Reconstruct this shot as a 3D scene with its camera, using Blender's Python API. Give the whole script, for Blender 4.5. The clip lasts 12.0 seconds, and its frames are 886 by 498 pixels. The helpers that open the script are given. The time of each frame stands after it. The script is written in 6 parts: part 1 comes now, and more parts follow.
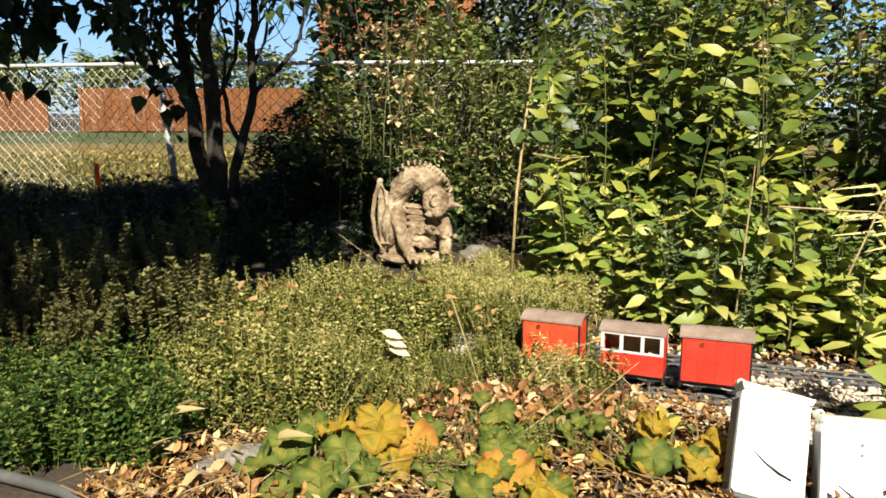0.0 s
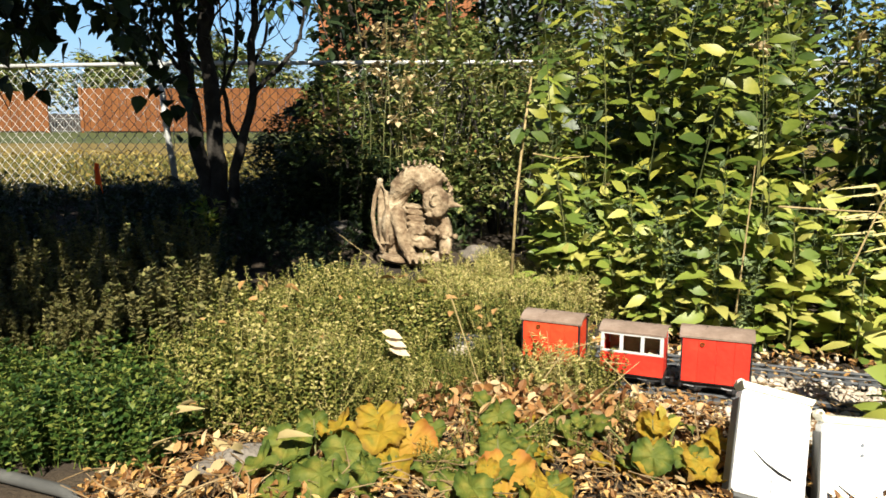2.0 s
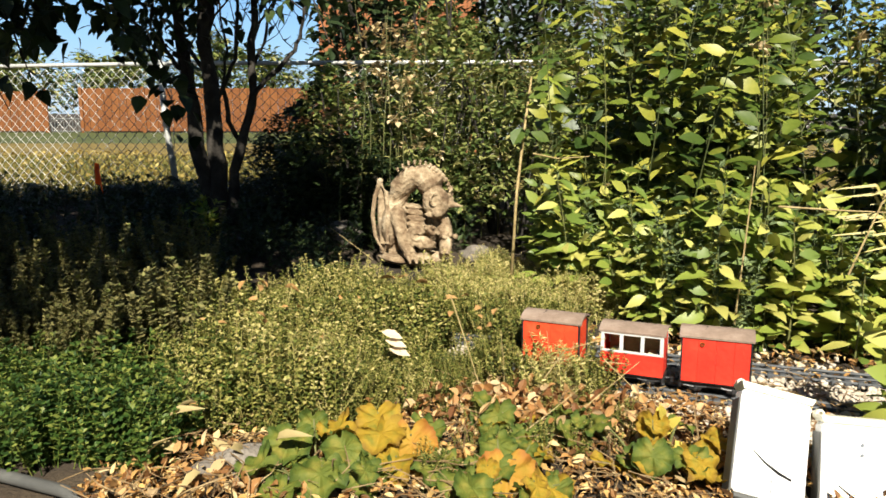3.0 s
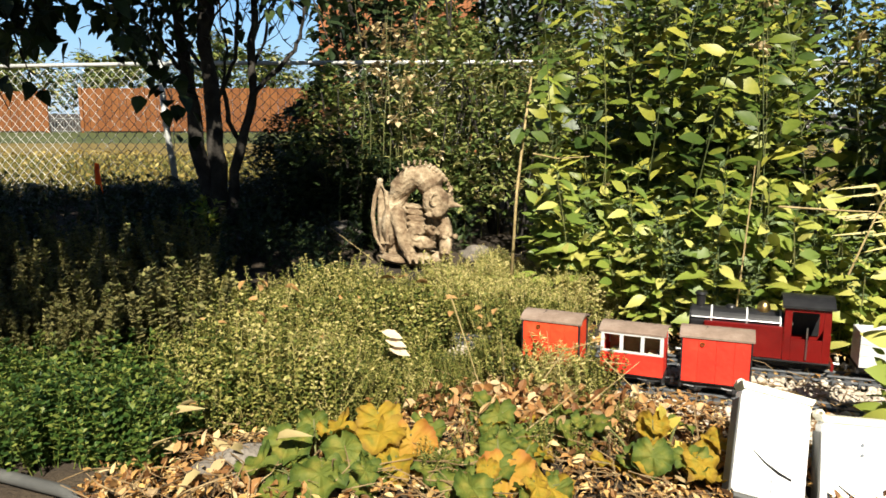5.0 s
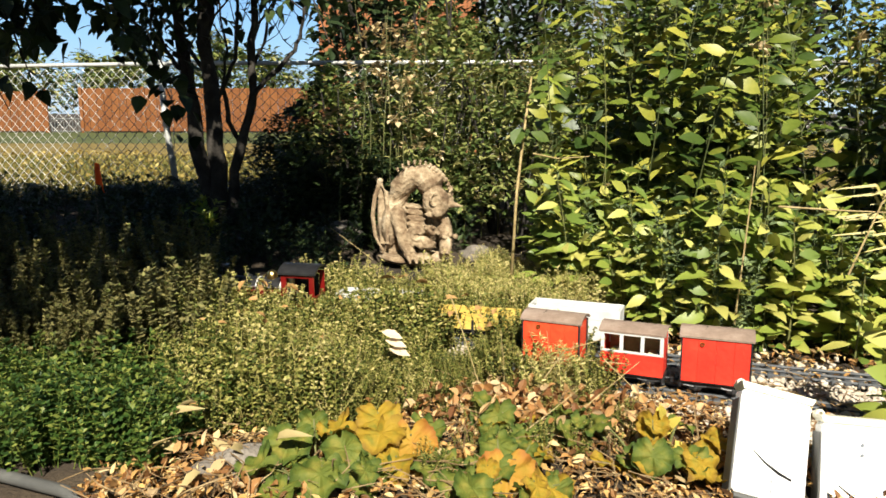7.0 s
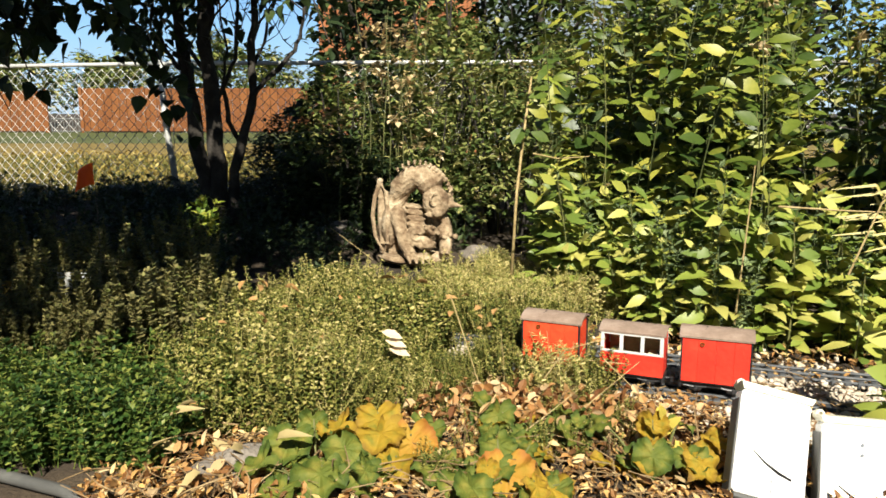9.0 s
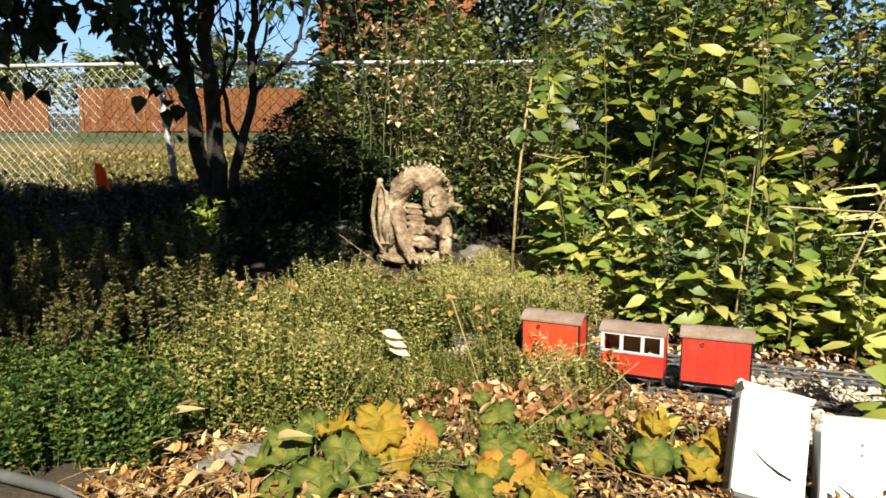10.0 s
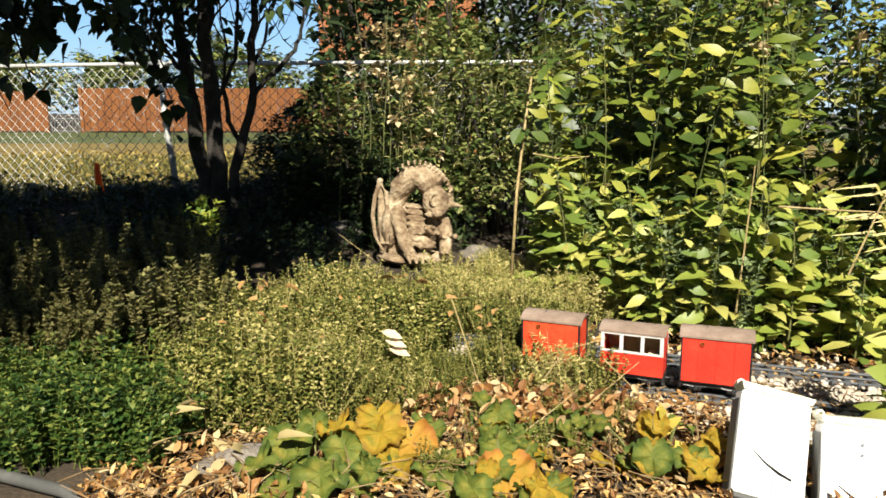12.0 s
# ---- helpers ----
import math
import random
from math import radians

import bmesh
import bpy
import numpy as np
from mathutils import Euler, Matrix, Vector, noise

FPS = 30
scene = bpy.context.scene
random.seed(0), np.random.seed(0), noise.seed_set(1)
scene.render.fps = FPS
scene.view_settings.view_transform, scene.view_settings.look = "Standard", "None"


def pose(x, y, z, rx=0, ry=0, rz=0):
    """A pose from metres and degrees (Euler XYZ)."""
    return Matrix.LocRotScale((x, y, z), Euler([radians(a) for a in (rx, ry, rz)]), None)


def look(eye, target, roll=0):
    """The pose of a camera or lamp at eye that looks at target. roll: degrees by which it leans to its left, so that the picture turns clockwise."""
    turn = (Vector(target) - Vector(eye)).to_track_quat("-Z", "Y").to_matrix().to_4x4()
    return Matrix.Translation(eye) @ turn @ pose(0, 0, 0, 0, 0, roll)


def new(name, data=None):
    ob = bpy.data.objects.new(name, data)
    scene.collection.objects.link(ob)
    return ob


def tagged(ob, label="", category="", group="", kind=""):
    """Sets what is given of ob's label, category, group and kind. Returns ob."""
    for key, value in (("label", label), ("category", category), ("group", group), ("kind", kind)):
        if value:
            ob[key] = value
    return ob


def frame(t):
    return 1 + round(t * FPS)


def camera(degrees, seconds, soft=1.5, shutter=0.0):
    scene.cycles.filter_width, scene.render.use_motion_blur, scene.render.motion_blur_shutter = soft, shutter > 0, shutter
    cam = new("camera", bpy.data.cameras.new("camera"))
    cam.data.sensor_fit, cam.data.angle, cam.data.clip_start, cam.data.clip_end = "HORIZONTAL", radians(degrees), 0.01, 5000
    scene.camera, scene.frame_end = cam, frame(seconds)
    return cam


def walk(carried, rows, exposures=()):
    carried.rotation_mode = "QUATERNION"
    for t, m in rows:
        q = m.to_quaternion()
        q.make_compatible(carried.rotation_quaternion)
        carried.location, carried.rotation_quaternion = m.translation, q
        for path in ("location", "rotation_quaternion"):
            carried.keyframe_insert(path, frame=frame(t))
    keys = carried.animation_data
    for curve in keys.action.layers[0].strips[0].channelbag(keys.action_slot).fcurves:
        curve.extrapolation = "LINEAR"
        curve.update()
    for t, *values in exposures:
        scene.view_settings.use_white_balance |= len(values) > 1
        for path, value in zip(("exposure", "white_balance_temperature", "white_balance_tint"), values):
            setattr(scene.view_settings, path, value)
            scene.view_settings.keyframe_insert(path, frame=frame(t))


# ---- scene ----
cam = camera(60, 12.0, soft=1.6)
EYE = (0, 0, 0.78)
AIM = (0, 10, 0.78 - 10 * math.tan(radians(10.06)))
walk(cam, [(0, look(EYE, AIM)), (12, look(EYE, AIM))], exposures=[(0, 1.1), (12, 1.1)])

# ---- light ----
SUN = Vector((0.06, -0.75, 0.68)).normalized()
world = bpy.data.worlds.new("sky")
scene.world = world
world.use_nodes = True
wt = world.node_tree
sky = wt.nodes.new("ShaderNodeTexSky")
sky.sky_type = "NISHITA"
sky.sun_disc = False
sky.sun_elevation = math.asin(SUN.z)
sky.sun_rotation = math.atan2(SUN.x, SUN.y)
sky.air_density = 1.0
sky.dust_density = 0.15
sky.ozone_density = 1.5
wt.links.new(sky.outputs[0], wt.nodes["Background"].inputs[0])
wt.nodes["Background"].inputs[1].default_value = 0.022
sun = new("sun", bpy.data.lights.new("sun", "SUN"))
sun.data.energy = 5.0
sun.data.angle = radians(0.55)
sun.data.color = (1.0, 0.935, 0.8)
sun.matrix_world = look((SUN * 40)[:], (0, 0, 0))


# ---- materials ----
def ramp_node(nt, stops):
    r = nt.nodes.new("ShaderNodeValToRGB")
    while len(r.color_ramp.elements) < len(stops):
        r.color_ramp.elements.new(0.5)
    for i, c in enumerate(stops):
        e = r.color_ramp.elements[i]
        e.position = i / max(1, len(stops) - 1)
        e.color = (*c, 1)
    return r


def surface(name, stops, rough=0.7, scale=20.0, bump=0.2, metal=0.0, fine=6.0, spec=0.4, per_object=False, coat=0.0, depth=0.01):
    """Two scales of noise pick a colour from the stops; a third gives relief."""
    m = bpy.data.materials.new(name)
    m.use_nodes = True
    nt = m.node_tree
    b = nt.nodes["Principled BSDF"]
    tc = nt.nodes.new("ShaderNodeTexCoord")
    n1 = nt.nodes.new("ShaderNodeTexNoise")
    n1.inputs["Scale"].default_value = scale
    n1.inputs["Detail"].default_value = 6
    n2 = nt.nodes.new("ShaderNodeTexNoise")
    n2.inputs["Scale"].default_value = scale * fine
    n2.inputs["Detail"].default_value = 3
    mix = nt.nodes.new("ShaderNodeMath")
    mix.operation = "MULTIPLY_ADD"
    mix.inputs[1].default_value = 0.45
    nt.links.new(tc.outputs["Object"], n1.inputs["Vector"])
    nt.links.new(tc.outputs["Object"], n2.inputs["Vector"])
    nt.links.new(n2.outputs[0], mix.inputs[0])
    sc = nt.nodes.new("ShaderNodeMath")
    sc.operation = "MULTIPLY_ADD"
    sc.inputs[1].default_value = 1.5
    sc.inputs[2].default_value = -0.47
    nt.links.new(n1.outputs[0], sc.inputs[0])
    nt.links.new(sc.outputs[0], mix.inputs[2])
    last = mix.outputs[0]
    if per_object:
        oi = nt.nodes.new("ShaderNodeObjectInfo")
        ad = nt.nodes.new("ShaderNodeMath")
        ad.operation = "MULTIPLY_ADD"
        ad.inputs[1].default_value = 0.4
        nt.links.new(oi.outputs["Random"], ad.inputs[0])
        nt.links.new(last, ad.inputs[2])
        last = ad.outputs[0]
    r = ramp_node(nt, stops)
    nt.links.new(last, r.inputs[0])
    nt.links.new(r.outputs[0], b.inputs["Base Color"])
    b.inputs["Roughness"].default_value = rough
    b.inputs["Metallic"].default_value = metal
    b.inputs["Specular IOR Level"].default_value = spec
    b.inputs["Coat Weight"].default_value = coat
    if bump:
        bn = nt.nodes.new("ShaderNodeBump")
        bn.inputs["Strength"].default_value = bump
        bn.inputs["Distance"].default_value = depth
        nt.links.new(n2.outputs[0], bn.inputs["Height"])
        nt.links.new(bn.outputs[0], b.inputs["Normal"])
    return m


def foliage(name, stops, rough=0.5, through_light=0.3, spec=0.35, scale=60.0, mottle=0.3, rim=0.0):
    """Each leaf picks its own colour from the stops, with mottling."""
    m = bpy.data.materials.new(name)
    m.use_nodes = True
    nt = m.node_tree
    b = nt.nodes["Principled BSDF"]
    out = nt.nodes["Material Output"]
    geo = nt.nodes.new("ShaderNodeNewGeometry")
    tc = nt.nodes.new("ShaderNodeTexCoord")
    n1 = nt.nodes.new("ShaderNodeTexNoise")
    n1.inputs["Scale"].default_value = scale
    nt.links.new(tc.outputs["Object"], n1.inputs["Vector"])
    ma = nt.nodes.new("ShaderNodeMath")
    ma.operation = "MULTIPLY_ADD"
    ma.inputs[1].default_value = mottle
    n1.inputs["Detail"].default_value = 4
    nt.links.new(n1.outputs[0], ma.inputs[0])
    sh = nt.nodes.new("ShaderNodeMath")
    sh.operation = "SUBTRACT"
    sh.inputs[1].default_value = mottle / 2
    nt.links.new(geo.outputs["Random Per Island"], sh.inputs[0])
    nt.links.new(sh.outputs[0], ma.inputs[2])
    r = ramp_node(nt, stops)
    last = ma.outputs[0]
    if rim:
        n2 = nt.nodes.new("ShaderNodeTexNoise")
        n2.inputs["Scale"].default_value = 150
        n2.inputs["Detail"].default_value = 5
        nt.links.new(tc.outputs["Object"], n2.inputs["Vector"])
        bn = nt.nodes.new("ShaderNodeBump")
        bn.inputs["Strength"].default_value = 0.8
        bn.inputs["Distance"].default_value = 0.004
        nt.links.new(n2.outputs[0], bn.inputs["Height"])
        nt.links.new(bn.outputs[0], b.inputs["Normal"])
        # the leaf's edge withers first
        di = nt.nodes.new("ShaderNodeVectorMath")
        di.operation = "DISTANCE"
        di.inputs[1].default_value = (rim * 0.35, 0, 0)
        nt.links.new(tc.outputs["Object"], di.inputs[0])
        mr = nt.nodes.new("ShaderNodeMapRange")
        mr.inputs["From Min"].default_value = rim * 0.62
        mr.inputs["From Max"].default_value = rim * 1.12
        mr.inputs["To Min"].default_value = 0.1
        mr.inputs["To Max"].default_value = -0.4
        nt.links.new(di.outputs["Value"], mr.inputs["Value"])
        ed = nt.nodes.new("ShaderNodeMath")
        nt.links.new(last, ed.inputs[0])
        nt.links.new(mr.outputs[0], ed.inputs[1])
        last = ed.outputs[0]
    nt.links.new(last, r.inputs[0])
    nt.links.new(r.outputs[0], b.inputs["Base Color"])
    b.inputs["Roughness"].default_value = rough
    b.inputs["Specular IOR Level"].default_value = spec
    tr = nt.nodes.new("ShaderNodeBsdfTranslucent")
    nt.links.new(r.outputs[0], tr.inputs["Color"])
    mx = nt.nodes.new("ShaderNodeMixShader")
    mx.inputs[0].default_value = through_light
    nt.links.new(b.outputs[0], mx.inputs[1])
    nt.links.new(tr.outputs[0], mx.inputs[2])
    nt.links.new(mx.outputs[0], out.inputs["Surface"])
    return m


M_SOIL = surface("soil", [(0.015, 0.011, 0.007), (0.045, 0.032, 0.02), (0.10, 0.072, 0.043)], 0.95, 2.3, 0.8, fine=40)
M_LAWN = surface("dry_grass", [(0.05, 0.04, 0.01), (0.16, 0.115, 0.026), (0.3, 0.22, 0.065)], 0.9, 5, 0.8, fine=6)
M_LAWN_GREEN = surface("green_grass", [(0.03, 0.04, 0.01), (0.065, 0.08, 0.02), (0.13, 0.125, 0.035)], 0.9, 0.9, 0.6, fine=30)
M_GRASS = foliage("grass_blades", [(0.07, 0.09, 0.02), (0.18, 0.16, 0.04), (0.34, 0.27, 0.09)], 0.6)
M_HEDGE = foliage("leaf_yellow_green", [(0.026, 0.052, 0.01), (0.066, 0.102, 0.015), (0.135, 0.165, 0.022), (0.3, 0.285, 0.045)], 0.45, 0.14)
M_HEDGE_LOW = foliage("leaf_lime", [(0.07, 0.13, 0.02), (0.14, 0.21, 0.03), (0.25, 0.29, 0.04), (0.36, 0.34, 0.06)], 0.45, 0.3)
M_HEDGE_LOWS = [foliage("leaf_lime", [c, tuple(q * 1.12 for q in c)], 0.45, 0.3) for c in ((0.12, 0.175, 0.03), (0.21, 0.26, 0.045), (0.32, 0.335, 0.065), (0.43, 0.41, 0.11))]
M_HERB = foliage("herb_leaf", [(0.04, 0.062, 0.013), (0.11, 0.13, 0.024), (0.23, 0.225, 0.048), (0.42, 0.36, 0.12)], 0.6, 0.25)
M_HERB_TIP = foliage("herb_tip", [(0.13, 0.16, 0.035), (0.28, 0.27, 0.065), (0.46, 0.4, 0.14), (0.6, 0.5, 0.23)], 0.6, 0.25)
M_MINT = foliage("mint_leaf", [(0.018, 0.042, 0.009), (0.036, 0.078, 0.014), (0.085, 0.13, 0.022), (0.22, 0.24, 0.05)], 0.5, 0.25)
M_GOLDLEAF = foliage("golden_leaf", [(0.36, 0.33, 0.05), (0.48, 0.4, 0.07), (0.55, 0.45, 0.1)], 0.5, 0.3)
M_GREYGREEN = foliage("grey_green_leaf", [(0.06, 0.09, 0.04), (0.11, 0.15, 0.06), (0.18, 0.22, 0.09)], 0.6, 0.2)
M_GRASSBLADE = foliage("yellow_blade", [(0.3, 0.27, 0.06), (0.45, 0.4, 0.12), (0.6, 0.52, 0.25)], 0.5, 0.25)
M_SPIKE = foliage("seed_head", [(0.05, 0.055, 0.02), (0.12, 0.11, 0.035), (0.2, 0.17, 0.06), (0.13, 0.15, 0.035)], 0.75, 0.15)
# shade is darkened into this leaf colour
M_SHADED_LEAF = foliage("shaded_leaf", [(0.014, 0.026, 0.011), (0.026, 0.044, 0.014), (0.05, 0.075, 0.02)], 0.5, 0.15)
M_SHRUB = foliage("shrub_leaf", [(0.035, 0.065, 0.018), (0.10, 0.14, 0.034), (0.18, 0.21, 0.055), (0.36, 0.33, 0.12)], 0.5, 0.25)
M_BLOOM = foliage("faded_flower", [(0.30, 0.22, 0.10), (0.55, 0.42, 0.22), (0.7, 0.6, 0.4)], 0.8, 0.3)
M_GOLD = foliage("seedy_top", [(0.12, 0.10, 0.03), (0.24, 0.20, 0.06), (0.33, 0.26, 0.11)], 0.8, 0.2)
M_DRY = foliage("dry_leaf", [(0.06, 0.03, 0.013), (0.21, 0.10, 0.032), (0.40, 0.21, 0.065), (0.58, 0.37, 0.13), (0.7, 0.55, 0.3)], 0.65, 0.2)
M_LAWNLEAF = foliage("fallen_yellow_leaf", [(0.1, 0.07, 0.02), (0.22, 0.16, 0.035), (0.36, 0.27, 0.07), (0.5, 0.4, 0.14)], 0.7, 0.2)
M_COPPER = foliage("copper_leaf", [(0.15, 0.06, 0.02), (0.33, 0.16, 0.05), (0.48, 0.28, 0.11), (0.6, 0.45, 0.26)], 0.65, 0.25)
M_WITHER = foliage("withered_leaf", [(0.28, 0.2, 0.08), (0.42, 0.33, 0.15), (0.52, 0.43, 0.22)], 0.65, 0.25)
M_PALE = foliage("bleached_leaf", [(0.6, 0.45, 0.28), (0.75, 0.62, 0.45)], 0.6, 0.2)
M_BIG_GREEN = foliage("lobed_leaf_green", [(0.03, 0.055, 0.011), (0.065, 0.098, 0.017), (0.13, 0.155, 0.026), (0.27, 0.23, 0.045)], 0.6, 0.25, 0.2, scale=28, mottle=1.2, rim=0.054)
M_BIG_YELLOW = foliage("lobed_leaf_yellow", [(0.16, 0.085, 0.022), (0.27, 0.17, 0.02), (0.38, 0.25, 0.025), (0.2, 0.2, 0.03)], 0.6, 0.3, 0.2, scale=28, mottle=1.2, rim=0.054)
M_BIG_ORANGE = foliage("lobed_leaf_orange", [(0.22, 0.075, 0.025), (0.36, 0.15, 0.028), (0.43, 0.24, 0.033), (0.36, 0.26, 0.035)], 0.6, 0.3, 0.2, scale=24, mottle=1.2, rim=0.054)
M_STEM = surface("green_stem", [(0.06, 0.075, 0.02), (0.12, 0.13, 0.04), (0.2, 0.17, 0.07)], 0.7, 30, 0.1)
M_STEM_DARK = surface("dark_green_stem", [(0.03, 0.045, 0.012), (0.06, 0.075, 0.02), (0.1, 0.1, 0.03)], 0.7, 30, 0.1)
M_STRAW = surface("straw_stem", [(0.2, 0.14, 0.06), (0.36, 0.27, 0.12), (0.5, 0.4, 0.22)], 0.8, 40, 0.1)
M_TWIG = surface("brown_straw", [(0.07, 0.04, 0.02), (0.2, 0.13, 0.06), (0.42, 0.31, 0.16)], 0.85, 9, 0.1)
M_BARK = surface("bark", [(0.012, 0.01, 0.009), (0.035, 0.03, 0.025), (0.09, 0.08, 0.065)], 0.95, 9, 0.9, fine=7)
M_STATUE = surface("weathered_cast_stone", [(0.04, 0.024, 0.013), (0.15, 0.098, 0.055), (0.33, 0.25, 0.155), (0.56, 0.47, 0.34)], 0.92, 11, 1.0, fine=4, depth=0.012)
M_ROCK = surface("grey_rock", [(0.1, 0.085, 0.07), (0.2, 0.175, 0.145), (0.32, 0.285, 0.24)], 0.9, 12, 0.7, fine=8)
M_GRAVEL = surface("gravel", [(0.3, 0.24, 0.17), (0.5, 0.43, 0.34), (0.68, 0.62, 0.53)], 0.85, 30, 0.3)
M_GALV = surface("galvanised_steel", [(0.42, 0.42, 0.4), (0.56, 0.56, 0.54), (0.68, 0.68, 0.66)], 0.5, 25, 0.1, metal=0.25)
M_GATE = surface("dull_grey_steel", [(0.1, 0.11, 0.11), (0.16, 0.17, 0.17), (0.22, 0.23, 0.23)], 0.6, 12, 0.1, metal=0.2)
M_REDWOOD = surface("red_brown_boards", [(0.09, 0.028, 0.007), (0.14, 0.048, 0.012), (0.19, 0.07, 0.018)], 0.85, 2.5, 0.3, per_object=True)
M_SHED = surface("orange_brown_siding", [(0.13, 0.045, 0.018), (0.22, 0.08, 0.03), (0.31, 0.12, 0.048)], 0.85, 3, 0.3, per_object=True)
M_PALEBLUE = surface("grey_blue_siding", [(0.11, 0.15, 0.19), (0.16, 0.2, 0.25), (0.2, 0.25, 0.3)], 0.8, 2, 0.15)
M_ROOF_DARK = surface("dark_shingles", [(0.03, 0.028, 0.027), (0.06, 0.055, 0.05), (0.09, 0.08, 0.075)], 0.9, 6, 0.5)
M_WHITEPAINT = surface("white_paint", [(0.42, 0.41, 0.38), (0.55, 0.55, 0.53), (0.62, 0.62, 0.6)], 0.55, 15, 0.08)
M_WHITEPLASTIC = surface("white_plastic", [(0.74, 0.73, 0.68), (0.82, 0.82, 0.80), (0.86, 0.86, 0.85)], 0.4, 8, 0.03)
M_OLDPLASTIC = surface("yellowed_plastic_rim", [(0.5, 0.48, 0.36), (0.66, 0.64, 0.52), (0.74, 0.72, 0.62)], 0.5, 12, 0.05)
M_GREYPLASTIC = surface("grey_plastic", [(0.05, 0.05, 0.05), (0.08, 0.08, 0.075), (0.12, 0.12, 0.11)], 0.5, 12, 0.05)
M_RED = surface("bright_red_paint", [(0.52, 0.022, 0.012), (0.68, 0.035, 0.018), (0.74, 0.06, 0.03)], 0.5, 14, 0.12)
M_RED_ORANGE = surface("faded_red_paint", [(0.5, 0.03, 0.01), (0.66, 0.06, 0.018), (0.74, 0.11, 0.04)], 0.55, 14, 0.12)
M_MAROON = surface("maroon_enamel", [(0.08, 0.004, 0.004), (0.14, 0.006, 0.005), (0.18, 0.01, 0.008)], 0.3, 10, 0.02, coat=0.3)
M_BLACK = surface("black_paint", [(0.008, 0.008, 0.009), (0.016, 0.016, 0.017), (0.03, 0.03, 0.03)], 0.35, 20, 0.05)
M_BLACKMATT = surface("black_track_plastic", [(0.03, 0.033, 0.037), (0.055, 0.06, 0.066), (0.1, 0.105, 0.11)], 0.6, 25, 0.1)
M_BRASS = surface("brass", [(0.6, 0.4, 0.14), (0.75, 0.53, 0.2), (0.8, 0.6, 0.3)], 0.3, 20, 0.02, metal=1.0)
M_STEEL = surface("bright_steel", [(0.5, 0.5, 0.5), (0.65, 0.65, 0.65), (0.75, 0.75, 0.75)], 0.3, 20, 0.02, metal=1.0)
M_ROOF = surface("brown_felt_roof", [(0.14, 0.10, 0.075), (0.23, 0.165, 0.125), (0.32, 0.25, 0.2)], 0.85, 18, 0.25)
M_YELLOW = surface("mustard_paint", [(0.45, 0.30, 0.06), (0.58, 0.40, 0.085), (0.64, 0.47, 0.14)], 0.5, 14, 0.06)
M_FLAG = foliage("orange_vinyl", [(0.8, 0.11, 0.015), (0.88, 0.15, 0.02), (0.9, 0.19, 0.03)], 0.5, 0.55)
M_SKY = bpy.data.materials.new("clear_sky")
M_SKY.use_nodes = True
sn = M_SKY.node_tree
se = sn.nodes.new("ShaderNodeEmission")
sg = sn.nodes.new("ShaderNodeTexCoord")
sx = sn.nodes.new("ShaderNodeSeparateXYZ")
sm = sn.nodes.new("ShaderNodeMapRange")
sm.inputs["From Max"].default_value = 130
sr = ramp_node(sn, [(0.33, 0.42, 0.50), (0.2, 0.35, 0.51), (0.1, 0.235, 0.48)])
sn.links.new(sg.outputs["Object"], sx.inputs[0])
sn.links.new(sx.outputs["Z"], sm.inputs["Value"])
sn.links.new(sm.outputs[0], sr.inputs[0])
sn.links.new(sr.outputs[0], se.inputs["Color"])
sn.links.new(se.outputs[0], sn.nodes["Material Output"].inputs["Surface"])
M_WINDOW_TAN = surface("window_tan", [(0.22, 0.13, 0.05), (0.36, 0.23, 0.09), (0.48, 0.34, 0.15)], 0.7, 20, 0.1)
M_CREAM = surface("cream_plank", [(0.45, 0.38, 0.2), (0.6, 0.53, 0.33), (0.68, 0.62, 0.42)], 0.7, 15, 0.1)


